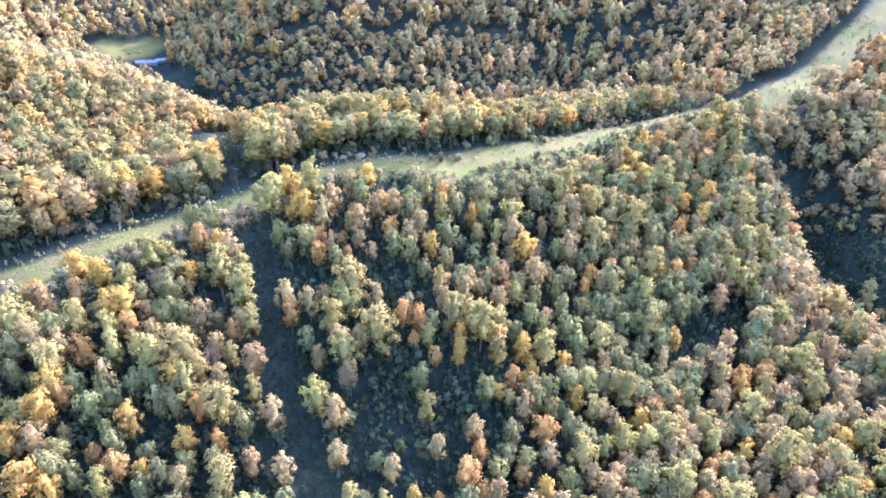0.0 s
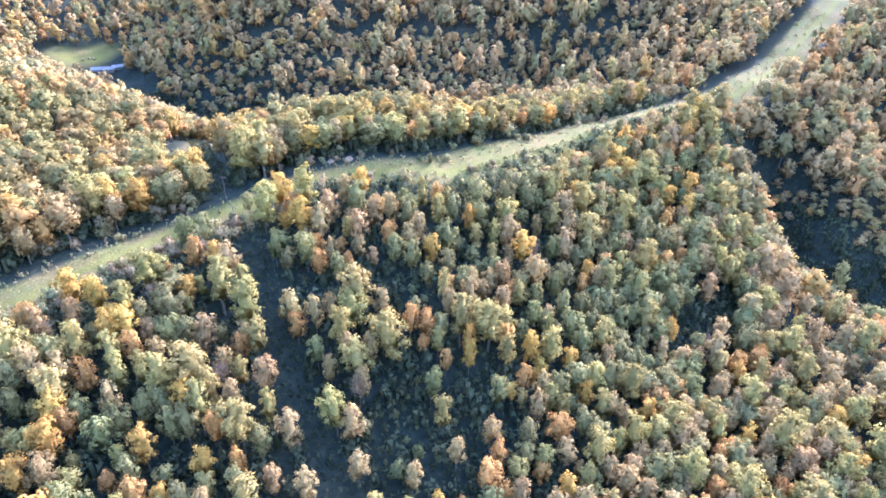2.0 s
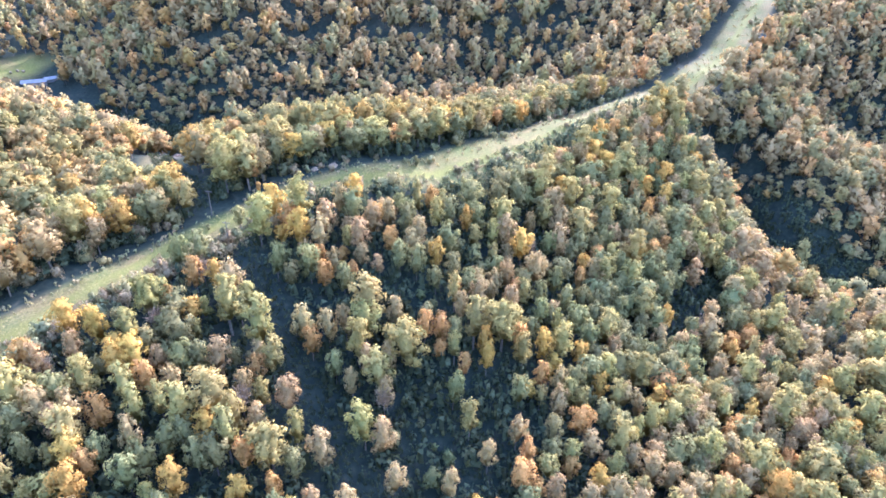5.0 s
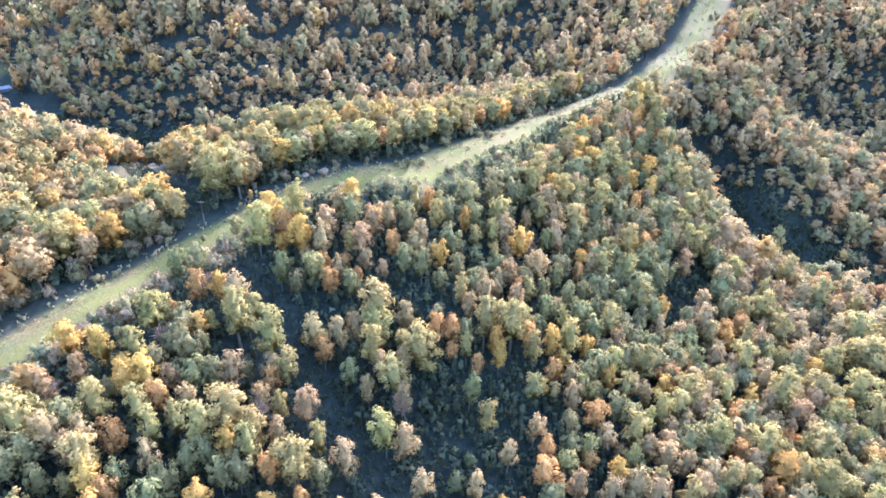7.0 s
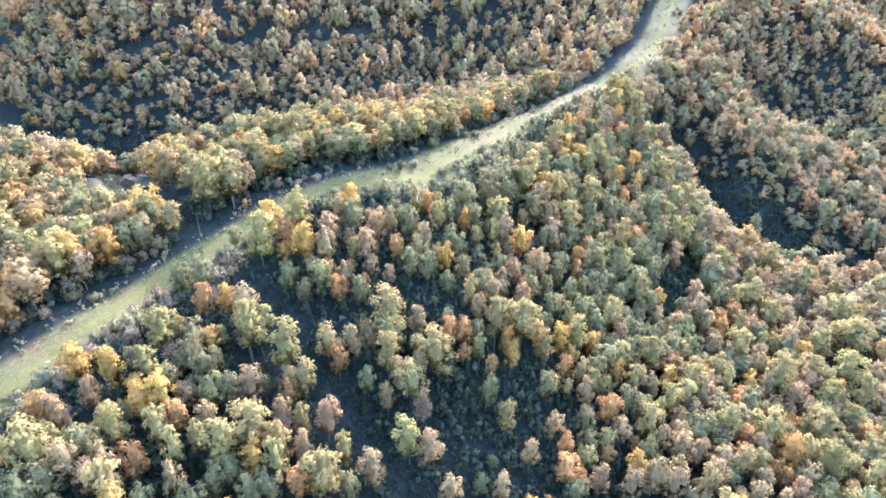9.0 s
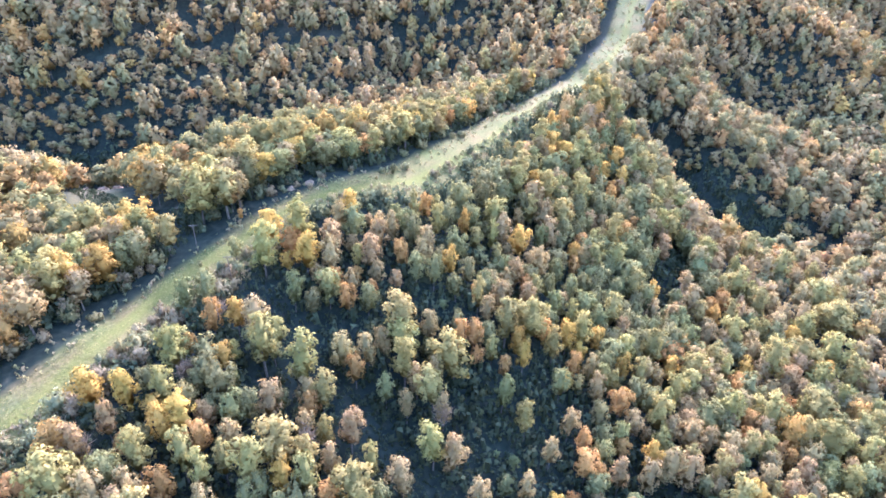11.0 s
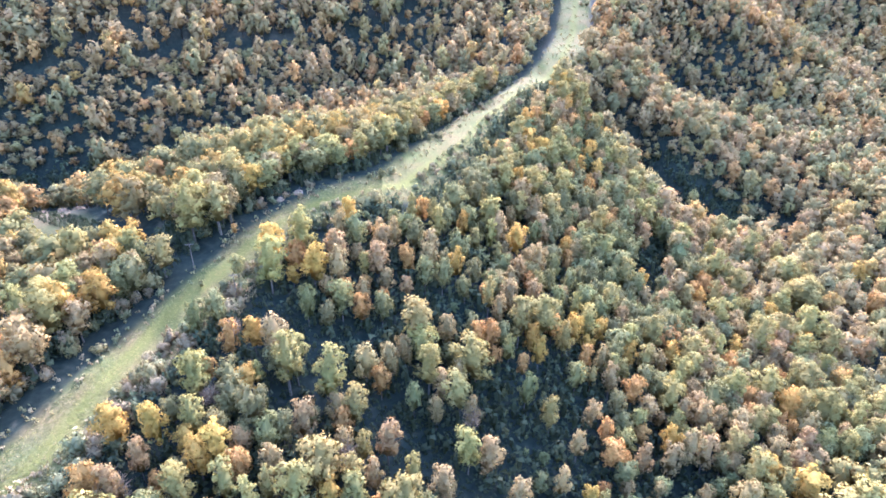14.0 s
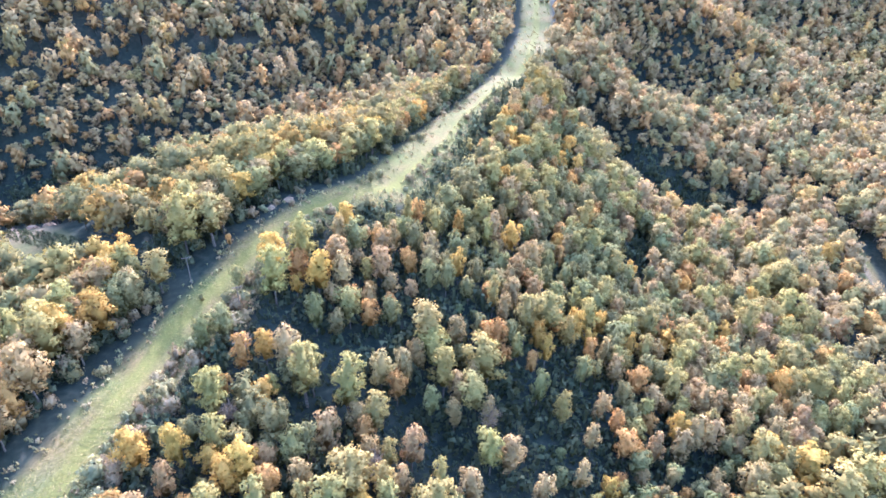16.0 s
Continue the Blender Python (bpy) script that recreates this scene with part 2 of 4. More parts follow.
def build_ground():
    def steps(fine_lo, fine_hi, step):
        inner = np.arange(fine_lo, fine_hi + 0.1, step)
        grow = np.cumsum(np.geomspace(step * 2, 420, 22))
        return np.r_[fine_lo - grow[::-1], inner, fine_hi + grow]

    xs, ys = steps(-190, 330, 2.5), steps(70, 470, 2.5)
    gx, gy = np.meshgrid(xs, ys)
    q = np.c_[gx.ravel(), gy.ravel()]
    z = height(q)
    nx, ny = len(xs), len(ys)
    i = np.arange(nx * ny).reshape(ny, nx)
    faces = np.stack([i[:-1, :-1], i[:-1, 1:], i[1:, 1:], i[1:, :-1]], -1).reshape(-1, 4)
    me = bpy.data.meshes.new("ground")
    me.from_pydata(np.c_[q, z].tolist(), [], faces.tolist())
    d, side = beside(q, CORRIDOR)
    off = d * side
    near_width = near_half(q[:, 0]) - 1.5
    # tree shadow painted along the far side: grass fades into near-black litter
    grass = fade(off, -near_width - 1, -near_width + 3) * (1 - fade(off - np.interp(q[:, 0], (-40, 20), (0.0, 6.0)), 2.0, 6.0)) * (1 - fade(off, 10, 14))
    for x, y, rx, ry, turn, thick in ((-106, 296, 12, 44, 8, 0.55), (-236, 496, 30, 12, 47, 1.0), (318, 468, 20, 12, 40, 1.0)):
        grass = np.maximum(grass, thick * fade(blob(q, x, y, rx, ry, turn), 0.0, 0.35))
    grass = np.maximum(grass, 0.8 * (1 - fade(beside(q, VALLEY_ROAD)[0], 3, 6)))
    wheel_line = np.interp(q[:, 0], (-125, -106, -85, -66, 0, 40, 60, 95, 300), (-6.0, -3.4, -1.0, -1.8, -2.2, -4.5, -6.0, -2.5, -1.0))
    track = (1 - fade(np.abs(off - wheel_line), 1.2, 3.0)) * 0.95
    track = np.maximum(track, fade(blob(q, -234, 498, 26, 8, 47), 0, 0.4))
    earth = (1 - fade(beside(q, VALLEY_ROAD)[0], 0.9, 1.9)) * 0.85
    earth = np.maximum(earth, 0.75 * fade(blob(q, -106, 313, 12, 24, 8), 0, 0.8))
    earth = np.maximum(earth, 0.25 * fade(blob(q, -122, 165, 9, 2, 40), 0, 0.6))
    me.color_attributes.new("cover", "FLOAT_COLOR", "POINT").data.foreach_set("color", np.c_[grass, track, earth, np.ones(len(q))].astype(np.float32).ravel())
    me.polygons.foreach_set("use_smooth", [True] * len(me.polygons))
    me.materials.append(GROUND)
    return tagged(new("ground", me), "wooded hills with leaf litter and a grassy right-of-way", "ground", kind="structure")


build_ground()

# ---- trees ----
def crown_arrays(rng, tall, radius, low, bumps, cards, card, tip=0.3, rings=6):
    """Vertices, triangles and normals of a crown: uneven boughs of foliage round the stem, thick with leaf tufts. tall: the tree's height, low: where the crown begins."""
    span, waist = tall - low, 0.42 - 0.12 * tip
    lean = rng.normal(scale=0.12 * radius, size=2)

    def profile(u):
        """The crown's breadth at the share u of its height."""
        below = 0.5 + 0.5 * np.clip(u / waist, 0, 1) ** 0.8
        above = np.sqrt(np.clip(1 - (np.clip(u - waist, 0, 1) / (1 - waist)) ** (2.2 - 1.1 * tip), 0, 1))
        return np.where(u < waist, below, above)

    def unit(v):
        return v / (np.linalg.norm(v, axis=1)[:, None] + 1e-6)

    # the boughs: one at the top, the others winding down round the stem
    u = np.clip(np.linspace(0.88, 0.1, bumps) + rng.uniform(-0.07, 0.07, bumps), 0.06, 0.9)
    turn = np.arange(bumps) * 2.4 + rng.uniform(-0.7, 0.7, bumps)
    out = radius * profile(u) * rng.uniform(0.35, 0.85, bumps)
    out[0] *= 0.3
    size = radius * rng.uniform(0.24, 0.46, bumps) * (9.0 / max(bumps, 9)) ** 0.2 * (1.0 if bumps > 8 else 1.3)
    squat = rng.uniform(0.85, 1.35, bumps)
    heart = np.c_[out * np.cos(turn) + lean[0] * u, out * np.sin(turn) + lean[1] * u, low + span * u]
    heart[:, 2] = np.minimum(heart[:, 2], tall - size * squat * 0.8)
    shape = np.stack([size, size, size * squat], 1)

    # a dim inner mass that closes the crown
    sides = rings + 2
    fat = 0.42
    verts = []
    for i, h in enumerate(np.linspace(0.93, 0.03, rings)):
        for j in range(sides):
            around = 2 * math.pi * (j + 0.5 * (i % 2)) / sides
            r = fat * radius * max(float(profile(np.array(h))), 0.15) * rng.uniform(0.75, 1.15)
            verts.append((r * math.cos(around) + lean[0] * h, r * math.sin(around) + lean[1] * h, low + span * 0.94 * h))
    core = np.array(verts)
    core_n = unit(core - (0, 0, low + span * 0.4))
    tris = []
    for i in range(rings - 1):
        for j in range(sides):
            a, b = i * sides + j, i * sides + (j + 1) % sides
            tris += [(a, a + sides, b), (b, a + sides, b + sides)]
    tris += [(0, j, j + 1) for j in range(1, sides - 1)]
    if bumps > 6 and cards > 50:
        eight = np.array([(1, 0, 0), (0, 1, 0), (-1, 0, 0), (0, -1, 0), (0, 0, 1), (0, 0, -1)], float)
        for c, r in zip(heart, shape):
            n = len(core)
            core, core_n = np.r_[core, c + eight * r * 0.64], np.r_[core_n, eight]
            tris += [(n + i, n + (i + 1) % 4, n + 4) for i in range(4)] + [(n + (i + 1) % 4, n + i, n + 5) for i in range(4)]

    # leaf tufts over the boughs
    share = size ** 2 / (size ** 2).sum()
    k = rng.choice(bumps, size=cards * 3, p=share)
    away = unit(np.c_[heart[:, :2], (heart[:, 2] - low - span * 0.3) * 0.6])
    d = rng.normal(size=(cards * 3, 3)) + 0.55 * away[k]
    d[:, 2] += 0.2
    d = unit(d)
    p = heart[k] + shape[k] * d * np.where(rng.uniform(size=(cards * 3, 1)) < 0.25, rng.uniform(1.0, 1.3, (cards * 3, 1)), rng.uniform(0.78, 1.08, (cards * 3, 1)))
    buried = np.zeros(len(p), bool)
    for i in range(bumps):
        buried |= (k != i) & ((((p - heart[i]) / shape[i]) ** 2).sum(axis=1) < 0.62)
    keep = np.argsort(buried, kind="stable")[:cards]
    p, d, k = p[keep], d[keep], k[keep]
    whole = unit(np.c_[p[:, :2] - lean * 0.5, (p[:, 2] - low - span * 0.4) * radius / span * 1.6])
    n = unit(0.75 * d + 0.6 * whole)
    soft_n = unit(n + rng.normal(scale=0.2 if cards > 200 else 0.14, size=n.shape))
    n = unit(n + rng.normal(scale=0.6, size=n.shape))
    a = unit(np.cross(n, rng.normal(size=n.shape)))
    b = np.cross(n, a)
    w = (card * rng.uniform(0.6, 1.35, cards))[:, None]
    tuft = np.stack([p - a * w * rng.uniform(0.4, 0.7, (cards, 1)) - b * w * 0.25, p + a * w * rng.uniform(0.4, 0.7, (cards, 1)) - b * w * 0.25, p + b * w * rng.uniform(0.4, 0.8, (cards, 1)) - n * w * 0.15], 1)
    base = len(core) + np.arange(cards)[:, None] * 3
    return np.r_[core, tuft.reshape(-1, 3)], np.r_[np.array(tris), base + (0, 1, 2)], np.r_[core_n, np.repeat(soft_n, 3, axis=0)]


def clump_arrays(rng, tall, radius, low, boughs, tufts, tip=0.3):
    """A crown seen from afar: a few boughs round a dim heart, thick with leaf tufts."""
    span = tall - low
    ball = np.array([(1, 0, 0), (0, 1, 0), (-1, 0, 0), (0, -1, 0), (0, 0, 1), (0, 0, -1)], float)
    skin = np.array([(i, (i + 1) % 4, 4) for i in range(4)] + [((i + 1) % 4, i, 5) for i in range(4)])
    u = np.clip(np.linspace(0.88, 0.14, boughs) + rng.uniform(-0.06, 0.06, boughs), 0.1, 0.9)
    turn = np.arange(boughs) * 2.4 + rng.uniform(-0.6, 0.6, boughs)
    breadth = np.sqrt(np.clip(1 - ((u - 0.36) / 0.66) ** 2, 0.06, 1)) * (1 - 0.25 * tip * u)
    out = radius * breadth * rng.uniform(0.35, 0.75, boughs)
    out[0] *= 0.25
    size = radius * rng.uniform(0.28, 0.46, boughs)
    heart = np.c_[out * np.cos(turn), out * np.sin(turn), low + span * u]

    def unit(v):
        return v / (np.linalg.norm(v, axis=1)[:, None] + 1e-6)

    def crown_normal(p, d):
        whole = unit(np.c_[p[:, :2], (p[:, 2] - low - span * 0.38) * radius / span * 1.6])
        return unit(0.6 * whole + 0.62 * d)

    verts = [np.array([(0, 0, low), (0, 0, low + span * 0.8)] + [(radius * 0.45 * math.cos(a), radius * 0.45 * math.sin(a), low + span * 0.4) for a in (0, 1.57, 3.14, 4.71)])]
    tris, normals, n = [np.array([(1, 2 + i, 2 + (i + 1) % 4) for i in range(4)] + [(0, 2 + (i + 1) % 4, 2 + i) for i in range(4)])], [unit(verts[0] - (0, 0, low + span * 0.4))], 6
    for c, r in zip(heart, size):
        d = unit(ball + rng.normal(scale=0.25, size=ball.shape))
        p = c + d * r * rng.uniform(0.7, 1.0, (6, 1))
        verts.append(p), normals.append(crown_normal(p, d)), tris.append(skin + n)
        n += 6
    k = rng.choice(boughs, size=tufts, p=size ** 2 / (size ** 2).sum())
    away = unit(np.c_[heart[:, :2], (heart[:, 2] - low - span * 0.3) * 0.6])
    d = unit(rng.normal(size=(tufts, 3)) + 0.6 * away[k] + (0, 0, 0.2))
    p = heart[k] + d * size[k][:, None] * rng.uniform(0.82, 1.3, (tufts, 1))
    lie = unit(d + rng.normal(scale=0.55, size=d.shape))
    a = unit(np.cross(lie, rng.normal(size=d.shape)))
    b = np.cross(lie, a)
    w = radius * 0.155 * math.sqrt(260 / tufts) * rng.uniform(0.6, 1.3, (tufts, 1))
    verts.append(np.stack([p - a * w * rng.uniform(0.5, 1.0, (tufts, 1)), p + a * w * rng.uniform(0.5, 1.0, (tufts, 1)), p + b * w * rng.uniform(0.8, 1.5, (tufts, 1)) - lie * w * 0.2], 1).reshape(-1, 3))
    normals.append(np.repeat(unit(crown_normal(p, d) + rng.normal(scale=0.1, size=d.shape)), 3, axis=0))
    tris.append(n + np.arange(tufts * 3).reshape(-1, 3))
    return np.concatenate(verts), np.concatenate(tris), np.concatenate(normals)


def tube(path, radii, sides):
    """Vertices and triangles of a round, tapering stem along a path."""
    path, ring = np.array(path, float), np.arange(sides) * 2 * math.pi / sides
    verts, tris = [], []
    for p, r in zip(path, radii):
        verts.append(np.c_[p[0] + r * np.cos(ring), p[1] + r * np.sin(ring), np.full(sides, p[2])])
    for k in range(len(path) - 1):
        for j in range(sides):
            a, b = k * sides + j, k * sides + (j + 1) % sides
            tris += [(a, b, b + sides), (a, b + sides, a + sides)]
    return np.concatenate(verts), np.array(tris)


def trunk_arrays(rng, tall, sides=6, limbs=4):
    sway = rng.uniform(-0.25, 0.25, (4, 2))
    girth = tall * rng.uniform(0.011, 0.015)
    path = [(0, 0, -0.6), (*sway[0], tall * 0.3), (*sway[1], tall * 0.6), (*sway[2], tall * 0.88)]
    parts = [tube(path, [girth * 1.3, girth, girth * 0.65, girth * 0.15], sides)]
    for k in range(limbs):
        turn, z0 = k * 2.4 + rng.uniform(-0.4, 0.4), tall * (0.38 + 0.1 * k)
        x, y, reach = math.cos(turn), math.sin(turn), tall * 0.13
        parts.append(tube([(0, 0, z0), (x * reach * 0.6, y * reach * 0.6, z0 + reach * 0.5), (x * reach, y * reach, z0 + reach * 1.2)], [girth * 0.5, girth * 0.3, girth * 0.1], 3))
    verts, tris, n = [], [], 0
    for v, f in parts:
        verts.append(v), tris.append(f + n)
        n += len(v)
    return np.concatenate(verts), np.concatenate(tris)


def mesh(name, verts, tris, mat, normals=None):
    me = bpy.data.meshes.new(name)
    me.from_pydata(verts.tolist(), [], tris.tolist())
    me.materials.append(mat)
    if normals is not None:
        me.normals_split_custom_set_from_vertices(normals.tolist())
    return me


# species: hue, (height, crown radius, crown base share, tip, how many boughs)
SPECIES = {
    "oak_tree": dict(hue=(0.152, 0.136, 0.049), tall=16.5, radius=4.7, low=0.27, tip=0.15, lobes=12, label="green broadleaf oak tree in the hillside woods", category="tree", group="green oaks"),
    "poplar_tree": dict(hue=(0.218, 0.174, 0.051), tall=18.5, radius=4.0, low=0.27, tip=0.4, lobes=12, label="tall yellow-green poplar tree turning in autumn", category="tree", group="yellow-green poplars"),
    "hickory_tree": dict(hue=(0.330, 0.203, 0.040), tall=17.0, radius=4.1, low=0.27, tip=0.3, lobes=11, label="golden yellow hickory tree in autumn leaf", category="tree", group="golden hickories"),
    "maple_tree": dict(hue=(0.305, 0.172, 0.048), tall=15.5, radius=4.0, low=0.27, tip=0.3, lobes=11, label="orange maple tree in autumn leaf", category="tree", group="orange maples"),
    "beech_tree": dict(hue=(0.235, 0.164, 0.063), tall=16.5, radius=4.3, low=0.27, tip=0.3, lobes=12, label="russet brown beech tree in the hillside woods", category="tree", group="russet beeches"),
    "young_tree": dict(hue=(0.135, 0.124, 0.048), tall=16.0, radius=4.6, low=0.08, tip=0.2, lobes=9, label="young green broadleaf tree below the tall trees", category="tree", group="young trees"),
}


def species_mix(q):
    """The share of each species at points of the plan, in the order of SPECIES: oaks in the hollow slopes, beeches low down and on the far hill."""
    x, y = q[:, 0], q[:, 1]
    w = np.tile((0.36, 0.24, 0.08, 0.10, 0.22), (len(q), 1))
    for mask, share in (
        (blob(q, 40, 180, 70, 55, 0) > 0, (0.52, 0.20, 0.05, 0.06, 0.17)),
        (blob(q, -70, 115, 60, 50, 0) > 0, (0.34, 0.32, 0.12, 0.08, 0.14)),
        (blob(q, 120, 140, 75, 55, 20) > 0, (0.22, 0.16, 0.04, 0.10, 0.48)),
        (blob(q, -28, 189, 24, 15, 0) > 0, (0.10, 0.08, 0.10, 0.30, 0.42)),
        (blob(q, 70, 170, 32, 26, 0) > 0, (0.70, 0.14, 0.03, 0.03, 0.10)),
        (blob(q, 15, 142, 22, 14, 0) > 0, (0.24, 0.44, 0.14, 0.08, 0.10)),
        (y > 345 - 0.1 * x, (0.15, 0.07, 0.02, 0.18, 0.58)),
        (x < -118, (0.25, 0.20, 0.11, 0.16, 0.28)),
        (blob(q, -10, 275, 130, 22, 25) > 0, (0.34, 0.34, 0.08, 0.04, 0.20)),
        ((x > 100) & (y < 215), (0.22, 0.27, 0.05, 0.08, 0.38)),
        ((x > 160) & (y >= 215) & (y < 345 - 0.1 * x), (0.26, 0.14, 0.03, 0.13, 0.44)),
    ):
        w[mask] = share
    return w


def tree_sites(rng, x0, x1, y0, y1, gap):
    nx, ny = int((x1 - x0) / gap), int((y1 - y0) / (gap * 0.87))
    gx, gy = np.meshgrid(np.arange(nx) * gap + x0, np.arange(ny) * gap * 0.87 + y0)
    gx[1::2] += gap / 2
    q = np.c_[gx.ravel(), gy.ravel()] + rng.uniform(-0.36, 0.36, (gx.size, 2)) * gap
    return q[~clear_of_trees(q)]


def choose_species(rng, q):
    w = np.cumsum(species_mix(q), axis=1)
    return np.minimum((rng.uniform(size=(len(q), 1)) > w).sum(axis=1), 4)


def near_stretch(q):
    """The slope that the camera passes nearest."""
    d, side = beside(q, CORRIDOR)
    return (q[:, 0] > -128) & (q[:, 0] < 135) & (q[:, 1] > 82) & (d * side < 27)


def in_reach(q):
    """The part of the hills that lies open to the flight."""
    a = np.degrees(np.arctan2(q[:, 0] + 50, q[:, 1] - 5))
    d = np.hypot(q[:, 0] + 50, q[:, 1] - 5)
    hidden = (q[:, 1] > 512) & (q[:, 0] > -112)
    return (a > -39) & (a < 74) & (d > 55) & (d < 730) & ~hidden | (np.hypot(q[:, 0] + 50, q[:, 1] - 45) < 105)


FOREST = np.random.default_rng(7)
NAMES = list(SPECIES)[:5]


# Trees that stand out on the near slope: x, y and the breadth of the crown
OAKS_WEST = [(-125, 199, 0.7), (-113, 125, 1.0), (-109, 127, 0.7), (-106, 121, 0.7), (-102, 134, 0.7), (-91, 120, 0.5), (-88, 99, 0.6), (-84, 114, 0.8), (-83, 98, 0.7), (-81, 117, 0.6), (-80, 183, 0.7), (-77, 121, 0.6), (-76, 150, 0.9), (-76, 106, 0.5), (-75, 143, 0.7), (-74, 184, 0.8), (-72, 123, 0.6), (-71, 144, 0.5), (-70, 118, 0.7), (-67, 97, 0.6), (-66, 118, 0.7), (-64, 101, 0.7), (-61, 160, 0.6), (-60, 198, 1.0), (-59, 104, 0.5), (-52, 106, 0.5), (-51, 177, 0.6), (-48, 116, 0.5), (-41, 176, 0.9), (-36, 143, 0.5)]
OAKS_MIDDLE = [(-31, 170, 0.7), (-26, 198, 0.8), (-13, 176, 0.8), (-9, 190, 0.9), (-8, 174, 0.8), (-4, 135, 0.8), (0, 152, 0.7), (4, 174, 0.7), (4, 184, 0.8), (7, 197, 0.8), (16, 135, 0.6), (17, 206, 1.2), (17, 197, 0.8), (23, 124, 0.7), (28, 209, 1.1), (31, 163, 0.8), (33, 170, 0.8), (34, 139, 0.9), (38, 212, 1.0), (41, 128, 0.9), (41, 177, 0.8), (42, 143, 0.9), (42, 170, 0.7), (43, 192, 0.8), (44, 162, 0.9), (44, 125, 0.9), (47, 156, 1.0), (50, 172, 0.8), (52, 166, 0.9), (53, 146, 1.0)]
OAKS_EAST = [(57, 195, 1.0), (57, 162, 0.8), (60, 175, 1.1), (62, 188, 1.0), (64, 171, 0.9), (71, 135, 0.9), (72, 208, 1.1), (72, 189, 1.0), (72, 146, 1.3), (74, 124, 1.0), (76, 177, 1.1), (81, 207, 1.4), (84, 188, 1.1), (87, 123, 1.0), (88, 181, 1.1), (90, 205, 1.2), (94, 111, 0.7), (95, 84, 1.5), (101, 199, 1.1), (107, 212, 1.3), (142, 130, 1.0), (159, 170, 0.9), (176, 119, 1.4), (186, 139, 1.5), (191, 203, 1.0), (203, 137, 0.8)]
OAKS = OAKS_WEST + OAKS_MIDDLE + OAKS_EAST
POPLARS_WEST = [(-110, 133, 1.2), (-110, 190, 0.7), (-97, 124, 0.8), (-96, 136, 0.8), (-87, 134, 0.8), (-85, 161, 1.0), (-84, 129, 0.9), (-79, 131, 0.5), (-75, 95, 0.9), (-74, 128, 1.1), (-66, 131, 1.0), (-64, 158, 1.1), (-63, 121, 0.8), (-61, 126, 0.6), (-56, 151, 1.1), (-56, 192, 0.9), (-53, 118, 1.0), (-50, 100, 0.6), (-47, 124, 0.7), (-43, 199, 1.2), (-30, 125, 0.6), (-29, 147, 1.1), (-24, 160, 0.9), (-24, 139, 0.7), (-15, 145, 1.0), (-3, 202, 0.7), (-1, 127, 0.7), (2, 163, 0.8), (2, 194, 0.6), (6, 152, 0.9)]
POPLARS_MIDDLE = [(15, 152, 1.1), (20, 146, 0.8), (21, 189, 0.7), (27, 197, 1.1), (35, 158, 0.7), (35, 151, 1.0), (42, 105, 0.8), (42, 119, 1.0), (47, 90, 1.2), (47, 215, 0.9), (49, 123, 0.5), (55, 126, 1.0), (58, 200, 1.2), (59, 212, 1.1), (59, 144, 1.2), (60, 69, 1.2), (62, 127, 1.0), (63, 102, 1.0), (70, 68, 1.1), (76, 213, 1.4), (79, 194, 1.1), (84, 110, 1.1), (85, 132, 0.9), (90, 101, 1.2), (93, 96, 1.4), (100, 111, 0.9), (103, 146, 0.9), (104, 129, 1.3), (105, 90, 1.3), (106, 109, 1.1)]
POPLARS_EAST = [(109, 154, 1.0), (114, 146, 0.6), (118, 145, 0.7), (120, 121, 0.9), (123, 131, 1.2), (128, 156, 1.1), (136, 117, 1.5), (137, 178, 0.9), (138, 142, 1.3), (139, 128, 1.2), (157, 143, 1.5), (159, 140, 1.5), (161, 191, 1.5), (163, 175, 1.3), (168, 156, 1.2), (174, 151, 1.5), (184, 172, 1.0)]
POPLARS = POPLARS_WEST + POPLARS_MIDDLE + POPLARS_EAST
HICKORIES_WEST = [(-104, 156, 0.9), (-99, 104, 0.9), (-96, 119, 0.6), (-96, 153, 0.7), (-95, 111, 1.2), (-92, 95, 1.2), (-90, 142, 0.9), (-86, 143, 1.0), (-86, 94, 0.8), (-74, 111, 0.9), (-68, 124, 0.8), (-68, 172, 0.6), (-60, 109, 0.7), (-52, 202, 1.0), (-44, 188, 1.2), (-34, 112, 1.0), (-24, 207, 0.8), (-1, 177, 0.5), (8, 144, 0.6), (8, 148, 0.8), (13, 195, 0.6), (28, 150, 0.8), (31, 109, 0.9), (31, 187, 1.1), (41, 150, 0.5), (43, 138, 0.7), (55, 186, 0.8), (60, 80, 1.3), (63, 137, 0.7), (83, 170, 0.7)]
HICKORIES_EAST = [(85, 104, 1.3), (95, 132, 0.9), (102, 155, 0.8), (201, 142, 1.3)]
HICKORIES = HICKORIES_WEST + HICKORIES_EAST
MAPLES_WEST = [(-122, 183, 0.7), (-111, 145, 0.9), (-93, 117, 0.6), (-92, 129, 0.8), (-83, 138, 0.7), (-74, 172, 0.7), (-74, 101, 0.8), (-59, 118, 0.9), (-58, 214, 0.6), (-57, 142, 0.7), (-53, 110, 0.7), (-47, 195, 1.0), (-42, 150, 0.5), (-39, 125, 0.6), (-37, 172, 0.7), (-9, 153, 0.9), (-4, 153, 0.9), (2, 205, 0.8), (10, 112, 0.9), (14, 119, 0.7), (20, 152, 0.7), (24, 140, 0.8), (32, 126, 1.0), (52, 181, 0.6), (74, 223, 0.7), (75, 112, 1.0), (77, 97, 0.8), (77, 101, 0.7), (82, 124, 0.8), (99, 221, 0.6)]
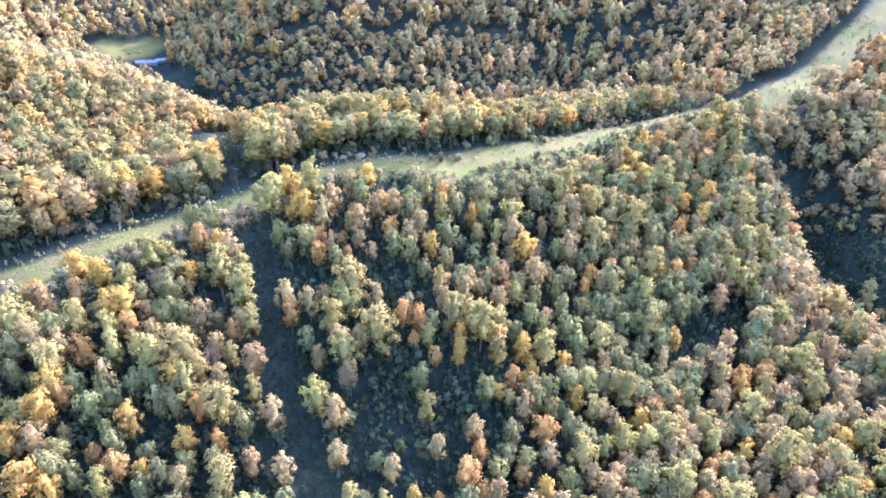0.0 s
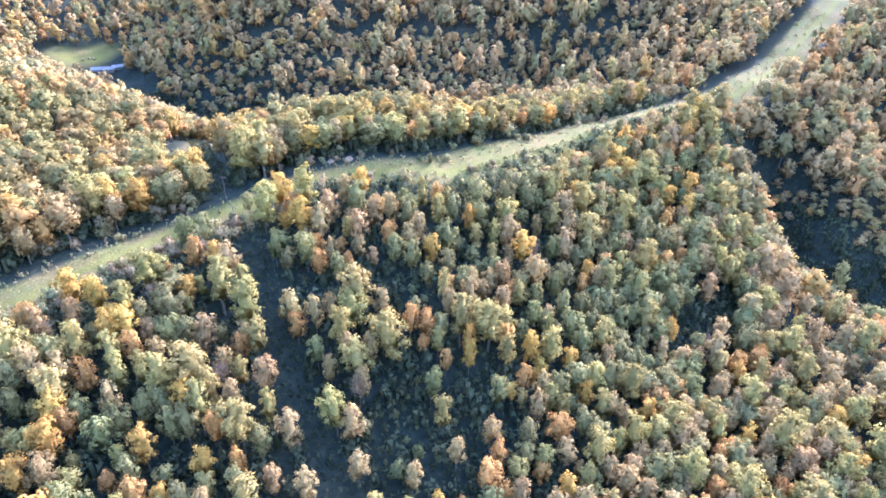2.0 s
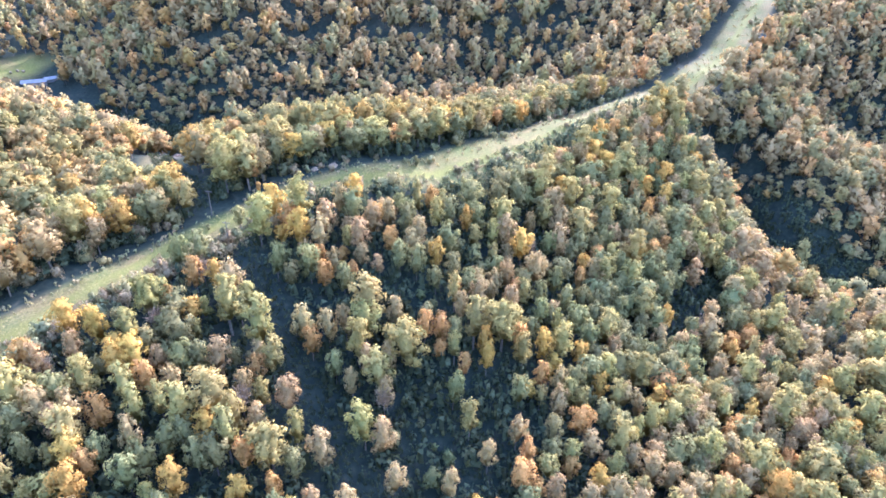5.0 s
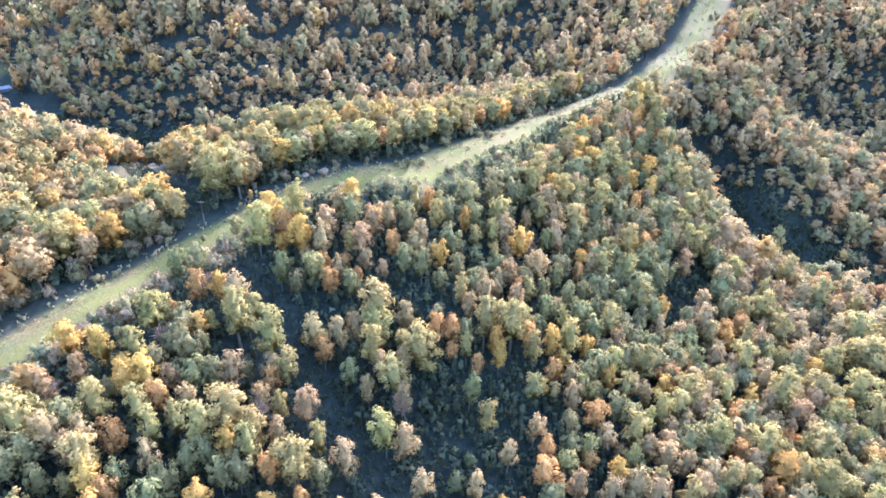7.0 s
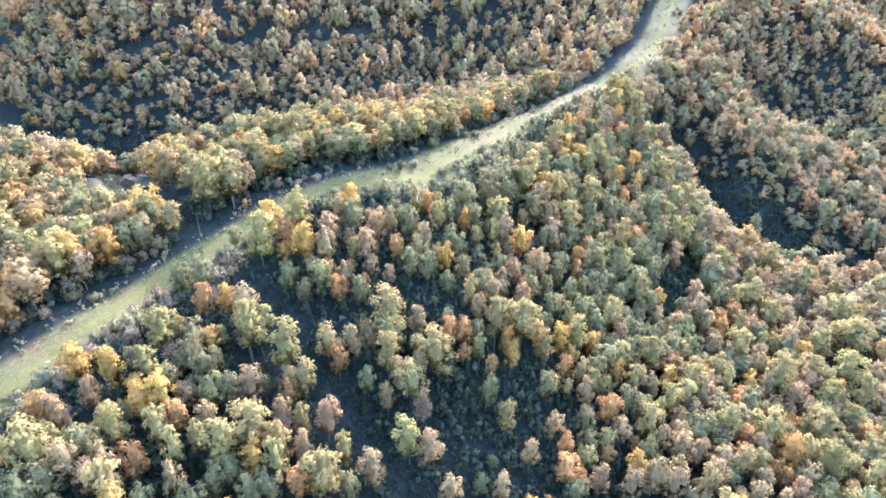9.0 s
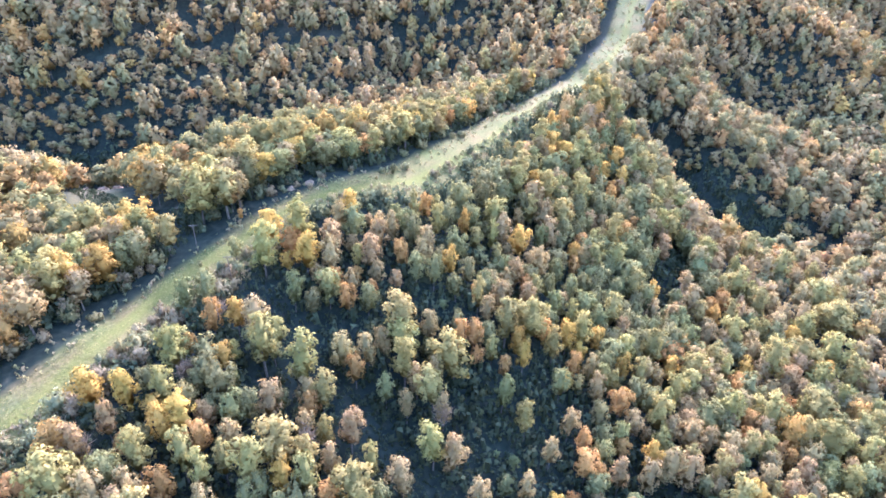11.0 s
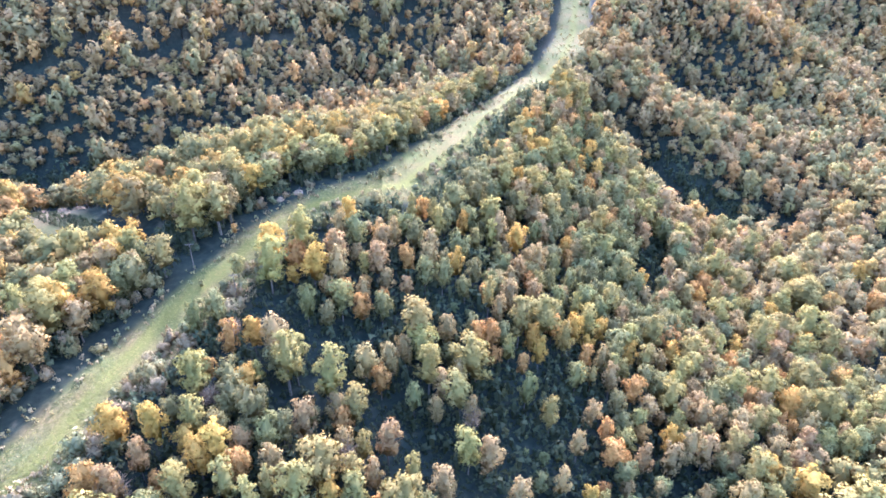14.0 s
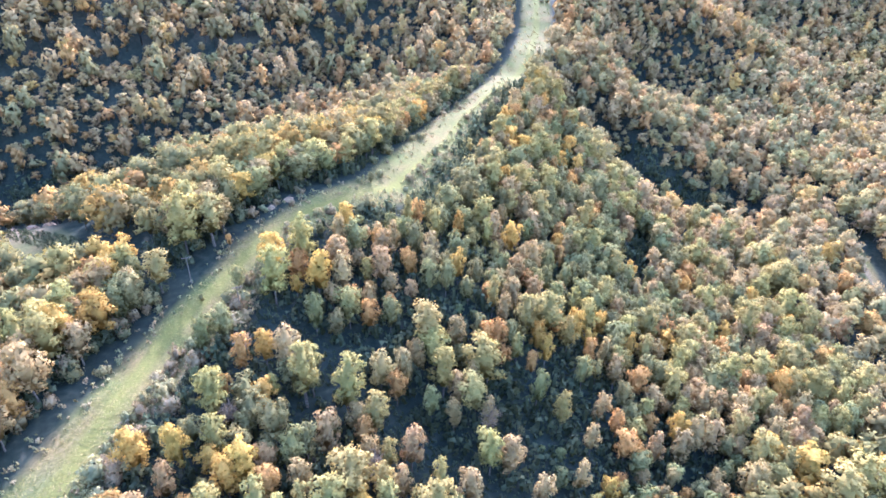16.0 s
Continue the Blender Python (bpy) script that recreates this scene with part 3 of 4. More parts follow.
MAPLES_EAST = [(104, 160, 0.9), (113, 162, 1.0), (116, 165, 0.5), (122, 104, 1.5), (170, 106, 1.4), (183, 190, 1.5), (188, 126, 1.5)]
MAPLES = MAPLES_WEST + MAPLES_EAST
BEECHES_WEST = [(-107, 142, 0.8), (-105, 130, 0.9), (-101, 147, 0.7), (-101, 126, 0.6), (-98, 130, 0.5), (-94, 104, 0.8), (-85, 123, 0.6), (-76, 136, 0.7), (-66, 143, 0.5), (-64, 169, 1.0), (-60, 135, 0.6), (-59, 99, 0.5), (-56, 126, 0.6), (-49, 133, 1.0), (-44, 107, 0.5), (-44, 155, 0.9), (-41, 119, 0.9), (-37, 186, 0.9), (-37, 154, 0.5), (-36, 106, 0.8), (-35, 192, 1.0), (-32, 155, 0.6), (-32, 138, 0.7), (-30, 201, 0.7), (-27, 143, 0.8), (-26, 122, 1.0), (-25, 184, 0.9), (-24, 112, 0.8), (-23, 134, 0.7), (-21, 144, 0.5)]
BEECHES_MIDDLE = [(-20, 191, 1.0), (-17, 157, 0.8), (-14, 194, 0.7), (-10, 111, 0.6), (-5, 186, 0.7), (2, 118, 0.5), (3, 159, 0.7), (10, 162, 0.9), (12, 124, 0.5), (18, 107, 0.8), (21, 164, 0.8), (22, 174, 1.0), (26, 104, 0.9), (27, 131, 0.6), (27, 192, 1.1), (29, 138, 0.6), (34, 178, 1.0), (34, 105, 1.1), (36, 86, 1.2), (39, 102, 1.0), (39, 201, 0.7), (44, 115, 0.6), (50, 200, 1.1), (51, 210, 1.3), (53, 109, 0.9), (53, 101, 1.0), (54, 153, 0.8), (55, 134, 0.6), (58, 105, 1.0), (67, 97, 0.9)]
BEECHES_SLOPE = [(74, 131, 0.8), (76, 197, 0.7), (77, 162, 0.7), (84, 95, 1.0), (92, 148, 1.0), (96, 121, 0.9), (97, 162, 1.2), (100, 129, 1.0), (102, 119, 0.8), (104, 221, 0.9), (104, 173, 1.0), (105, 189, 1.1), (109, 118, 0.9), (112, 124, 0.9), (112, 83, 1.4), (113, 131, 1.1), (119, 182, 1.3), (120, 158, 0.8), (124, 177, 1.1), (127, 146, 1.2), (133, 169, 1.0), (136, 89, 1.3), (140, 195, 1.5), (141, 159, 0.9), (142, 153, 0.9), (143, 176, 1.5), (144, 98, 1.5), (147, 190, 1.5), (149, 150, 1.2), (153, 126, 1.5)]
BEECHES_EAST = [(154, 166, 1.1), (157, 178, 1.4), (159, 116, 1.4), (160, 160, 1.3), (172, 171, 1.1), (181, 129, 1.3), (183, 154, 1.2), (191, 184, 1.5), (206, 185, 0.8), (212, 179, 1.0)]
BEECHES = BEECHES_WEST + BEECHES_MIDDLE + BEECHES_SLOPE + BEECHES_EAST
STANDING = {"oak_tree": OAKS, "poplar_tree": POPLARS, "hickory_tree": HICKORIES, "maple_tree": MAPLES, "beech_tree": BEECHES}
STANDING_SITES = np.array([(x, y) for rows in STANDING.values() for x, y, _ in rows], float)


def apart_from(q, others, gap):
    """The points of q with none of the others closer than gap."""
    keep = np.ones(len(q), bool)
    for x, y in others:
        keep &= np.hypot(q[:, 0] - x, q[:, 1] - y) > gap
    return keep


def prototype(kind, k):
    """One tree of a kind with its trunk and crown, on flat ground at the origin."""
    s = SPECIES[kind]
    rng = np.random.default_rng(list(SPECIES).index(kind) * 10 + k)
    tall, radius = s["tall"] * rng.uniform(0.92, 1.08), s["radius"] * rng.uniform(0.9, 1.1)
    root = new(kind)
    tagged(root, s["label"], s["category"], s["group"])
    trunk = new("trunk", mesh("trunk", *trunk_arrays(rng, tall), BARK))
    crown = crown_arrays(rng, tall, radius, tall * s["low"], s["lobes"] + 12, *((480, radius * 0.2) if kind == "young_tree" else (920, radius * 0.13)), s["tip"])
    crown = new("crown", mesh("crown", crown[0], crown[1], LEAF, crown[2]))
    trunk.parent = crown.parent = root
    return root


def hue_of(rng, kind):
    h = np.array(SPECIES[kind]["hue"])
    return h * rng.uniform(0.82, 1.18) * rng.uniform(0.95, 1.05, 3)


# Trees that stand free on the right-of-way: kind, x, y, breadth, height
EDGE_TREES = [("young_tree", 2, 234.5, 0.32, 0.3), ("young_tree", -73.5, 203.0, 0.6, 0.5), ("oak_tree", -62.8, 201.5, 0.66, 0.62), ("maple_tree", -57.5, 222, 0.34, 0.36), ("oak_tree", 89.5, 268, 0.62, 0.75), ("poplar_tree", 60, 247, 0.45, 0.45)]

# Dim hollows of the near slope where only young growth stands between the tall trees
SHADED_HOLLOWS = [(-14, 125, 34, 19, 0), (-38, 150, 9, 7, 40), (-28, 165, 24, 9, 0), (15, 146, 10, 8, 0), (-60, 184, 7, 8, 0), (-60, 120, 8, 8, 0), (104, 180, 16, 9, 40)]


def plant_near_trees():
    protos = {kind: [prototype(kind, k) for k in range(5)] for kind in SPECIES}
    used = set()

    def plant(kind, x, y, ground, wide, tall):
        k = int(FOREST.integers(5))
        m = pose(x, y, ground, 0, 0, FOREST.uniform(0, 360)) @ Matrix.Diagonal((wide * FOREST.uniform(0.94, 1.06), wide * FOREST.uniform(0.94, 1.06), tall, 1))
        if (kind, k) in used:
            tree = copy_thing(protos[kind][k], m)
        else:
            tree = protos[kind][k]
            tree.matrix_basis = m
            used.add((kind, k))
        for o in tree.children:
            if o.name.startswith("crown"):
                o.color = (*hue_of(FOREST, kind), 1)

    for kind, rows in STANDING.items():
        sites = np.array([r[:2] for r in rows])
        d, side = beside(sites, CORRIDOR)
        lane = beside(sites, LANE)[0]
        rows = [r for r, off, gap in zip(rows, d * side, lane) if (off < 1.5 - near_half(r[0]) or off > 11) and gap > 4.6]
        for (x, y, wide), ground in zip(rows, height([r[:2] for r in rows])):
            wide = max(wide, 0.74)
            plant(kind, x, y, ground, min(wide * 1.06, 1.25 + 0.1 * wide), 0.58 + 0.43 * wide)
    for kind, x, y, wide, tall in EDGE_TREES:
        plant(kind, x, y, float(height([(x, y)])[0]), wide, tall)
    q = tree_sites(FOREST, -130, 140, 80, 330, 5.6)
    q = q[near_stretch(q) & apart_from(q, STANDING_SITES, 4.4) & (beside(q, LANE)[0] > 6.2)]
    low = np.max([blob(q, x, y, rx, ry, turn) for x, y, rx, ry, turn in SHADED_HOLLOWS], axis=0) > 0
    d, side = beside(q, CORRIDOR)
    slope = (q[:, 0] < 45) & (q[:, 1] < 215)
    for (x, y), ground, s, small, off, dim in zip(q, height(q), choose_species(FOREST, q), low, d * side, slope):
        if off > 0:
            size, squat = FOREST.uniform(0.85, 1.12), 0.84 if -45 < x < 100 else 1.0
        elif small:
            size, squat = FOREST.uniform(0.32, 0.54), 1.0
        elif off > -24:
            size, squat = FOREST.uniform(0.36, 0.62), 1.0
        else:
            size, squat = (FOREST.uniform(0.5, 0.78), 1.0) if dim else (FOREST.uniform(0.72, 1.0), 1.04)
        plant("young_tree" if small or -24 < off < 0 else NAMES[s], x, y, ground, size * FOREST.uniform(1.05, 1.3), size * squat)


WOODS_TONE = np.array((0.218, 0.172, 0.09))


def uneven_stand(q):
    """True on the slopes turned from the sun, where single tall trees stand over low growth."""
    x, y = q[:, 0], q[:, 1]
    slope = (y > 352 - 0.12 * x) & (y < 455 + np.maximum(0, -150 - x)) & (x > -215) & (x < 175)
    slope |= (y > 505) & (x < -120)
    return slope | (beside(q, HOLLOW)[0] < 30) | (beside(q, RAVINE)[0] < 22)


def plant_far_woods():
    """The woods beyond the near slope, hill by hill."""
    q = tree_sites(FOREST, -480, 720, -70, 720, 8.5)
    q = q[in_reach(q) & ~near_stretch(q)]
    q = q[(q[:, 1] < 365) | (q[:, 0] < -130) | (FOREST.uniform(size=len(q)) < 0.9)]
    q = q[apart_from(q, STANDING_SITES, 6.0)]
    low = tree_sites(FOREST, -160, 400, 215, 450, 6.8)
    low = low[in_reach(low) & ~near_stretch(low) & uneven_stand(low)]
    rank = np.r_[np.zeros(len(q)), np.ones(len(low))]
    q = np.r_[q, low]
    kinds, z, shady, gully = choose_species(FOREST, q), height(q), uneven_stand(q), beside(q, RAVINE)[0] < 22
    shapes = []
    for kind in NAMES:
        s, row = SPECIES[kind], []
        for k in range(7):
            rng = np.random.default_rng(100 + NAMES.index(kind) * 10 + k)
            tall = s["tall"]
            distant = k > 3
            cv, cf, cn = clump_arrays(rng, tall, s["radius"] * 1.24, tall * (0.2 if k % 2 else 0.32), 9 if distant else 13, 100 if distant else 300, s["tip"])
            tv, tf = tube([(0, 0, -1), (0.1, 0, tall * 0.5)], [0.24, 0.14], 4)
            row.append((np.r_[cv, tv], np.r_[cf, tf + len(cv)], len(cf), np.r_[cn, np.tile((0.0, -1.0, 0.0), (len(tv), 1))]))
        shapes.append(row)
    hills = {"back_woods": q[:, 1] > 335, "side_woods": (q[:, 0] > 110) & (q[:, 1] <= 335), "edge_woods": (q[:, 0] <= 110) & (q[:, 0] > -128) & (q[:, 1] <= 335), "left_woods": (q[:, 0] <= -128) & (q[:, 1] <= 335)}
    for name, here in hills.items():
        verts, tris, tints, mats, normals, n = [], [], [], [], [], 0
        # Light put into the leaf colour: sunlit hills dimmed, hazy back and side woods lifted.
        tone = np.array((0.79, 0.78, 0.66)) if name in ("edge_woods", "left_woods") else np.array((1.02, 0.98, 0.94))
        for i in np.nonzero(here)[0]:
            v, f, leaves, nv = shapes[kinds[i]][int(FOREST.integers(4, 7) if rank[i] or q[i, 1] > 345 or q[i, 1] < 75 or q[i, 0] > 290 else FOREST.integers(4))]
            turn, size, girth = FOREST.uniform(0, 6.28), FOREST.uniform(0.7, 1.22), FOREST.uniform(0.88, 1.12)
            if rank[i]:
                size, girth = FOREST.uniform(0.26, 0.44), 1.35
            elif shady[i]:
                size, girth = (FOREST.uniform(1.0, 1.3), 0.72) if FOREST.uniform() < (0.08 if gully[i] else 0.28) else (FOREST.uniform(0.36, 0.6), 1.3)
            c, s = math.cos(turn) * size * girth * FOREST.uniform(0.9, 1.1), math.sin(turn) * size * girth
            p = np.c_[v[:, 0] * c - v[:, 1] * s, v[:, 0] * s + v[:, 1] * c, v[:, 2] * size * FOREST.uniform(0.82, 1.0)] + (q[i, 0], q[i, 1], z[i])
            verts.append(p), tris.append(f + n)
            c, s = math.cos(turn), math.sin(turn)
            normals.append(np.c_[nv[:, 0] * c - nv[:, 1] * s, nv[:, 0] * s + nv[:, 1] * c, nv[:, 2]])
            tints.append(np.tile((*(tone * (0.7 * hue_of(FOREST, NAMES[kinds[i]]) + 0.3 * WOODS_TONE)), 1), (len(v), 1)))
            mat = np.ones(len(f), np.int32)
            mat[:leaves] = 0
            mats.append(mat)
            n += len(v)
        if not n:
            continue
        verts, tris = np.concatenate(verts).astype(np.float32), np.concatenate(tris).astype(np.int32)
        me = bpy.data.meshes.new(name)
        me.vertices.add(len(verts))
        me.vertices.foreach_set("co", verts.ravel())
        me.loops.add(tris.size)
        me.loops.foreach_set("vertex_index", tris.ravel())
        me.polygons.add(len(tris))
        me.polygons.foreach_set("loop_start", np.arange(0, tris.size, 3, dtype=np.int32))
        me.update(calc_edges=True)
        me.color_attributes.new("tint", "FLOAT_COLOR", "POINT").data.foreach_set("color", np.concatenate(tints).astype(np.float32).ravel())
        me.materials.append(WOODS_LEAF), me.materials.append(BARK)
        me.polygons.foreach_set("material_index", np.concatenate(mats))
        me.normals_split_custom_set_from_vertices(np.concatenate(normals).tolist())
        tagged(new(name, me), "autumn broadleaf woods covering the hillside", "woods", kind="stuff")


plant_near_trees()
plant_far_woods()


# ---- the right-of-way: shrubs, brush and grass ----
def joined(name, pieces, label, category, upright=False):
    """One object of kind stuff out of (verts, tris, tint) pieces. upright: blades that take the light as the turf does."""
    verts, tris, tints, n = [], [], [], 0
    for v, f, tint in pieces:
        verts.append(v), tris.append(f + n), tints.append(np.tile((*tint, 1), (len(v), 1)))
        n += len(v)
    me = mesh(name, np.concatenate(verts), np.concatenate(tris), WOODS_LEAF, np.tile((0.0, 0.0, 1.0), (n, 1)) if upright else None)
    me.color_attributes.new("tint", "FLOAT_COLOR", "POINT").data.foreach_set("color", np.concatenate(tints).astype(np.float32).ravel())
    return tagged(new(name, me), label, category, kind="stuff")


def along_corridor(rng, count, lo, hi, x0=-135.0, x1=300.0):
    """Points beside the right-of-way's middle line, between two offsets (plus: its far side)."""
    q = np.c_[rng.uniform(x0, x1, count * 40), rng.uniform(90, 470, count * 40)]
    d, side = beside(q, CORRIDOR)
    off = d * side
    q = q[(off > lo) & (off < hi)]
    return q[:count]


SHRUB_HUES = [(0.165, 0.15, 0.066), (0.185, 0.145, 0.072), (0.205, 0.17, 0.07), (0.15, 0.14, 0.064), (0.215, 0.158, 0.082)]


def plant_shrubs():
    rng = np.random.default_rng(21)
    protos = []
    for k in range(4):
        v, f, nv = crown_arrays(rng, 3.0, 1.7, 0.0, 8, 260, 0.36, 0.1)
        me = mesh("shrub", v, f, LEAF, nv)
        protos.append(me)
    q = np.r_[along_corridor(rng, 80, -17, -8, -135, -44), along_corridor(rng, 60, -12, -5, -40, 120), along_corridor(rng, 24, 4.5, 12, -130, 120), along_corridor(rng, 70, 12, 18, -130, 135), along_corridor(rng, 8, -11, -5, 170, 290)]
    for (x, y), z in zip(q, height(q)):
        size = rng.uniform(0.45, 1.3) * (1.5 if beside((x, y), CORRIDOR)[0][0] > 10.5 else 1.0)
        ob = new("shrub", protos[int(rng.integers(4))])
        ob.matrix_basis = pose(x, y, z - 0.15, 0, 0, rng.uniform(0, 360)) @ Matrix.Diagonal((size, size, size * rng.uniform(0.8, 1.2), 1))
        ob.color = (*(np.array(SHRUB_HUES[int(rng.integers(5))]) * rng.uniform(0.8, 1.2)), 1)
        tagged(ob, "leafy grey-green shrub in the grassy right-of-way", "shrub", "right-of-way shrubs")


def plant_brush():
    rng = np.random.default_rng(22)
    shapes = [crown_arrays(rng, 1.0, 0.75, -0.1, 3, 12, 0.5, 0.1, 2) for _ in range(6)]
    q = np.r_[along_corridor(rng, 1100, -17, -7, -135, -42), along_corridor(rng, 350, 1.5, 9, -135, 120), along_corridor(rng, 700, -13, -3, -42, 130), along_corridor(rng, 220, -11, 11, 130, 300)]
    pieces = []
    for (x, y), z in zip(q, height(q)):
        v, f, _ = shapes[int(rng.integers(6))]
        size = rng.uniform(0.4, 1.3)
        pieces.append((v * (size, size, size * rng.uniform(0.6, 1.3)) + (x, y, z), f, np.array(SHRUB_HUES[int(rng.integers(5))]) * rng.uniform(0.9, 1.4)))
    joined("brush", pieces, "low tangled brush and weeds beside the mown track", "brush")


def plant_grass():
    rng = np.random.default_rng(23)
    q = np.r_[along_corridor(rng, 12000, -12, 3, -135, 0), along_corridor(rng, 6000, -12, 12, 0, 300)]
    z = height(q)
    pieces = []
    for (x, y), ground in zip(q, z):
        turn, reach, tall = rng.uniform(0, 6.28), rng.uniform(0.14, 0.34), rng.uniform(0.03, 0.1)
        c, s = math.cos(turn) * reach, math.sin(turn) * reach
        v = np.array([(x - c, y - s, ground - 0.05), (x + c, y + s, ground - 0.05), (x + s * 1.5, y - c * 1.5, ground + tall), (x - s, y + c, ground - 0.05), (x + s, y - c, ground - 0.05), (x + c * 1.5, y + s * 1.5, ground + tall * 0.8)])
        pieces.append((v, np.array([(0, 2, 1), (3, 4, 5)]), np.array((0.11, 0.098, 0.028) if rng.uniform() < 0.6 else (0.15, 0.12, 0.05)) * rng.uniform(0.7, 1.3)))
    joined("grass", pieces, "dry pale green grass tufts on the right-of-way", "grass", True)


def plant_understory():
    """Bushes and young growth that fill the floor of the near woods."""
    rng = np.random.default_rng(24)
    shapes = [crown_arrays(rng, 2.6, 2.1, -0.4, 7, 34, 0.84, 0.0, 2) for _ in range(6)]
    gx, gy = np.meshgrid(np.arange(-135, 140, 4.1), np.arange(80, 330, 3.7))
    q = np.c_[gx.ravel(), gy.ravel()] + rng.uniform(-1.6, 1.6, (gx.size, 2))
    d, side = beside(q, CORRIDOR)
    off = d * side
    q = q[(off < 34) & ((off > 12) | (off < np.where(q[:, 0] < -42, -15, -12)))]
    gx, gy = np.meshgrid(np.arange(-116, -10, 1.7), np.arange(80, 325, 1.7))
    strip = np.c_[gx.ravel(), gy.ravel()] + rng.uniform(-0.7, 0.7, (gx.size, 2))
    strip = strip[(beside(strip, LANE)[0] < 4.8) & (beside(strip, CORRIDOR)[0] > 13)]
    q = np.r_[q[beside(q, LANE)[0] > 4.8], strip]
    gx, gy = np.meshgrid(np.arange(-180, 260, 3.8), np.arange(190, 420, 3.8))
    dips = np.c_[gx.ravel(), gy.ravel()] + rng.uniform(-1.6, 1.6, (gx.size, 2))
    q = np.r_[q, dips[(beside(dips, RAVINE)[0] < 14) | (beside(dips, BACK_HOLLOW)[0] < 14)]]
    lane = beside(q, LANE)[0] < 5.0
    pieces = []
    for (x, y), z, low in zip(q, height(q), lane):
        v, f, _ = shapes[int(rng.integers(6))]
        size = rng.uniform(0.22, 0.5) if low else rng.uniform(0.7, 1.9)
        # leaf colour held well below the shrubs', so it carries the floor's shade
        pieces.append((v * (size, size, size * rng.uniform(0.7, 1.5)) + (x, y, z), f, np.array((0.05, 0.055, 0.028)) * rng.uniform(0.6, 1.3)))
    joined("understory", pieces, "bushes and young growth under the trees, darkened for shade", "bushes")


plant_understory()
plant_shrubs()
plant_brush()
plant_grass()


# ---- bare trees, cedars, poles and the far clearings ----
def plain_material(name, colour, other, scale, rough=0.85):
    m, nt, bsdf = material(name, rough)
    nt.links.new(ramp(nt, noise_tex(nt, scale, 6.0), [(0.3, colour), (0.7, other)]), bsdf.inputs["Base Color"])
    return m


TWIG = plain_material("twigs", (0.16, 0.105, 0.055), (0.24, 0.165, 0.09), 1.2)
POLE_WOOD = plain_material("pole_wood", (0.075, 0.06, 0.045), (0.12, 0.098, 0.074), 3.0, 0.95)
PORCELAIN = plain_material("porcelain", (0.16, 0.15, 0.14), (0.22, 0.21, 0.2), 5.0, 0.5)
ROOF_METAL = plain_material("roof_metal", (0.1, 0.095, 0.09), (0.15, 0.14, 0.13), 0.4, 0.8)
BOARD = plain_material("boards", (0.12, 0.1, 0.075), (0.18, 0.15, 0.115), 1.5, 0.95)


def part(name, verts, tris, mat, parent, label=""):
    """One mesh under a thing."""
    ob = new(name, mesh(name, np.array(verts, float), np.array(tris), mat))
    ob.parent = parent
    if label:
        tagged(ob, label)
    return ob


def on_ground(x, y, sink=0.0):
    return float(height([(x, y)])[0]) - sink


def bare_tree(x, y, tall, seed):
    """A tree that has shed its leaves: a forking stem and a haze of fine twigs."""
    rng = np.random.default_rng(seed)
    root = tagged(new("bare_tree"), "leafless grey tree with fine twigs among the woods", "tree", "bare trees")
    root.matrix_basis = pose(x, y, on_ground(x, y), 0, 0, rng.uniform(0, 360))
    part("trunk", *trunk_arrays(rng, tall, 6, 7), BARK, root)
    verts, tris = [], []
    for k in range(420):
        d = rng.normal(size=3)
        d[2] = abs(d[2]) + 0.5
        d /= np.linalg.norm(d)
        start = np.array((0, 0, tall * rng.uniform(0.35, 0.7))) + d * rng.uniform(0.3, 2.2)
        end = start + d * rng.uniform(0.8, 2.2) + rng.normal(scale=0.35, size=3)
        w = np.cross(d, rng.normal(size=3))
        w *= 0.07 / (np.linalg.norm(w) + 1e-6)
        n = len(verts)
        verts += [start - w, start + w, end]
        tris.append((n, n + 1, n + 2))
    part("twig_haze", verts, tris, TWIG, root)


for seed, (x, y, tall) in enumerate([(-106, 141, 14), (-24, 133, 13), (-83, 158, 9), (-60, 132, 14), (-72, 176, 11), (36, 190, 12), (96, 168, 13)]):
    bare_tree(x, y, tall, 300 + seed)


def cedar(x, y, tall, seed):
    """A pointed evergreen: whorls of drooping sprays round a straight stem."""
    rng = np.random.default_rng(seed)
    root = tagged(new("cedar_tree"), "dark green pointed cedar tree beside the valley road", "tree", "cedars")
    root.matrix_basis = pose(x, y, on_ground(x, y))
    part("trunk", *tube([(0, 0, -0.5), (0, 0, tall * 0.95)], [0.18, 0.03], 6), BARK, root)
    verts, tris = [], []
    for k in range(700):
        u = rng.uniform(0.05, 1.0)
        r, turn = (1 - u) * tall * 0.24 + 0.1, rng.uniform(0, 6.283)
        c, s = math.cos(turn), math.sin(turn)
        r *= rng.uniform(0.75, 1.1)
        z, w = u * tall, rng.uniform(0.15, 0.32)
        n = len(verts)
        verts += [(c * r * 0.5 - s * w, s * r * 0.5 + c * w, z + 0.2), (c * r * 0.5 + s * w, s * r * 0.5 - c * w, z + 0.2), (c * r, s * r, z - 0.25)]
        tris.append((n, n + 1, n + 2))
    crown = part("crown", verts, tris, LEAF, root)
    crown.color = (0.13, 0.17, 0.09, 1)


cedar(204, 137, 10.0, 401)
cedar(200, 132, 8.0, 402)


def box(x0, x1, y0, y1, z0, z1):
    v = [(x, y, z) for z in (z0, z1) for y in (y0, y1) for x in (x0, x1)]
    f = [(0, 2, 3), (0, 3, 1), (4, 5, 7), (4, 7, 6), (0, 1, 5), (0, 5, 4), (2, 6, 7), (2, 7, 3), (0, 4, 6), (0, 6, 2), (1, 3, 7), (1, 7, 5)]
    return v, f


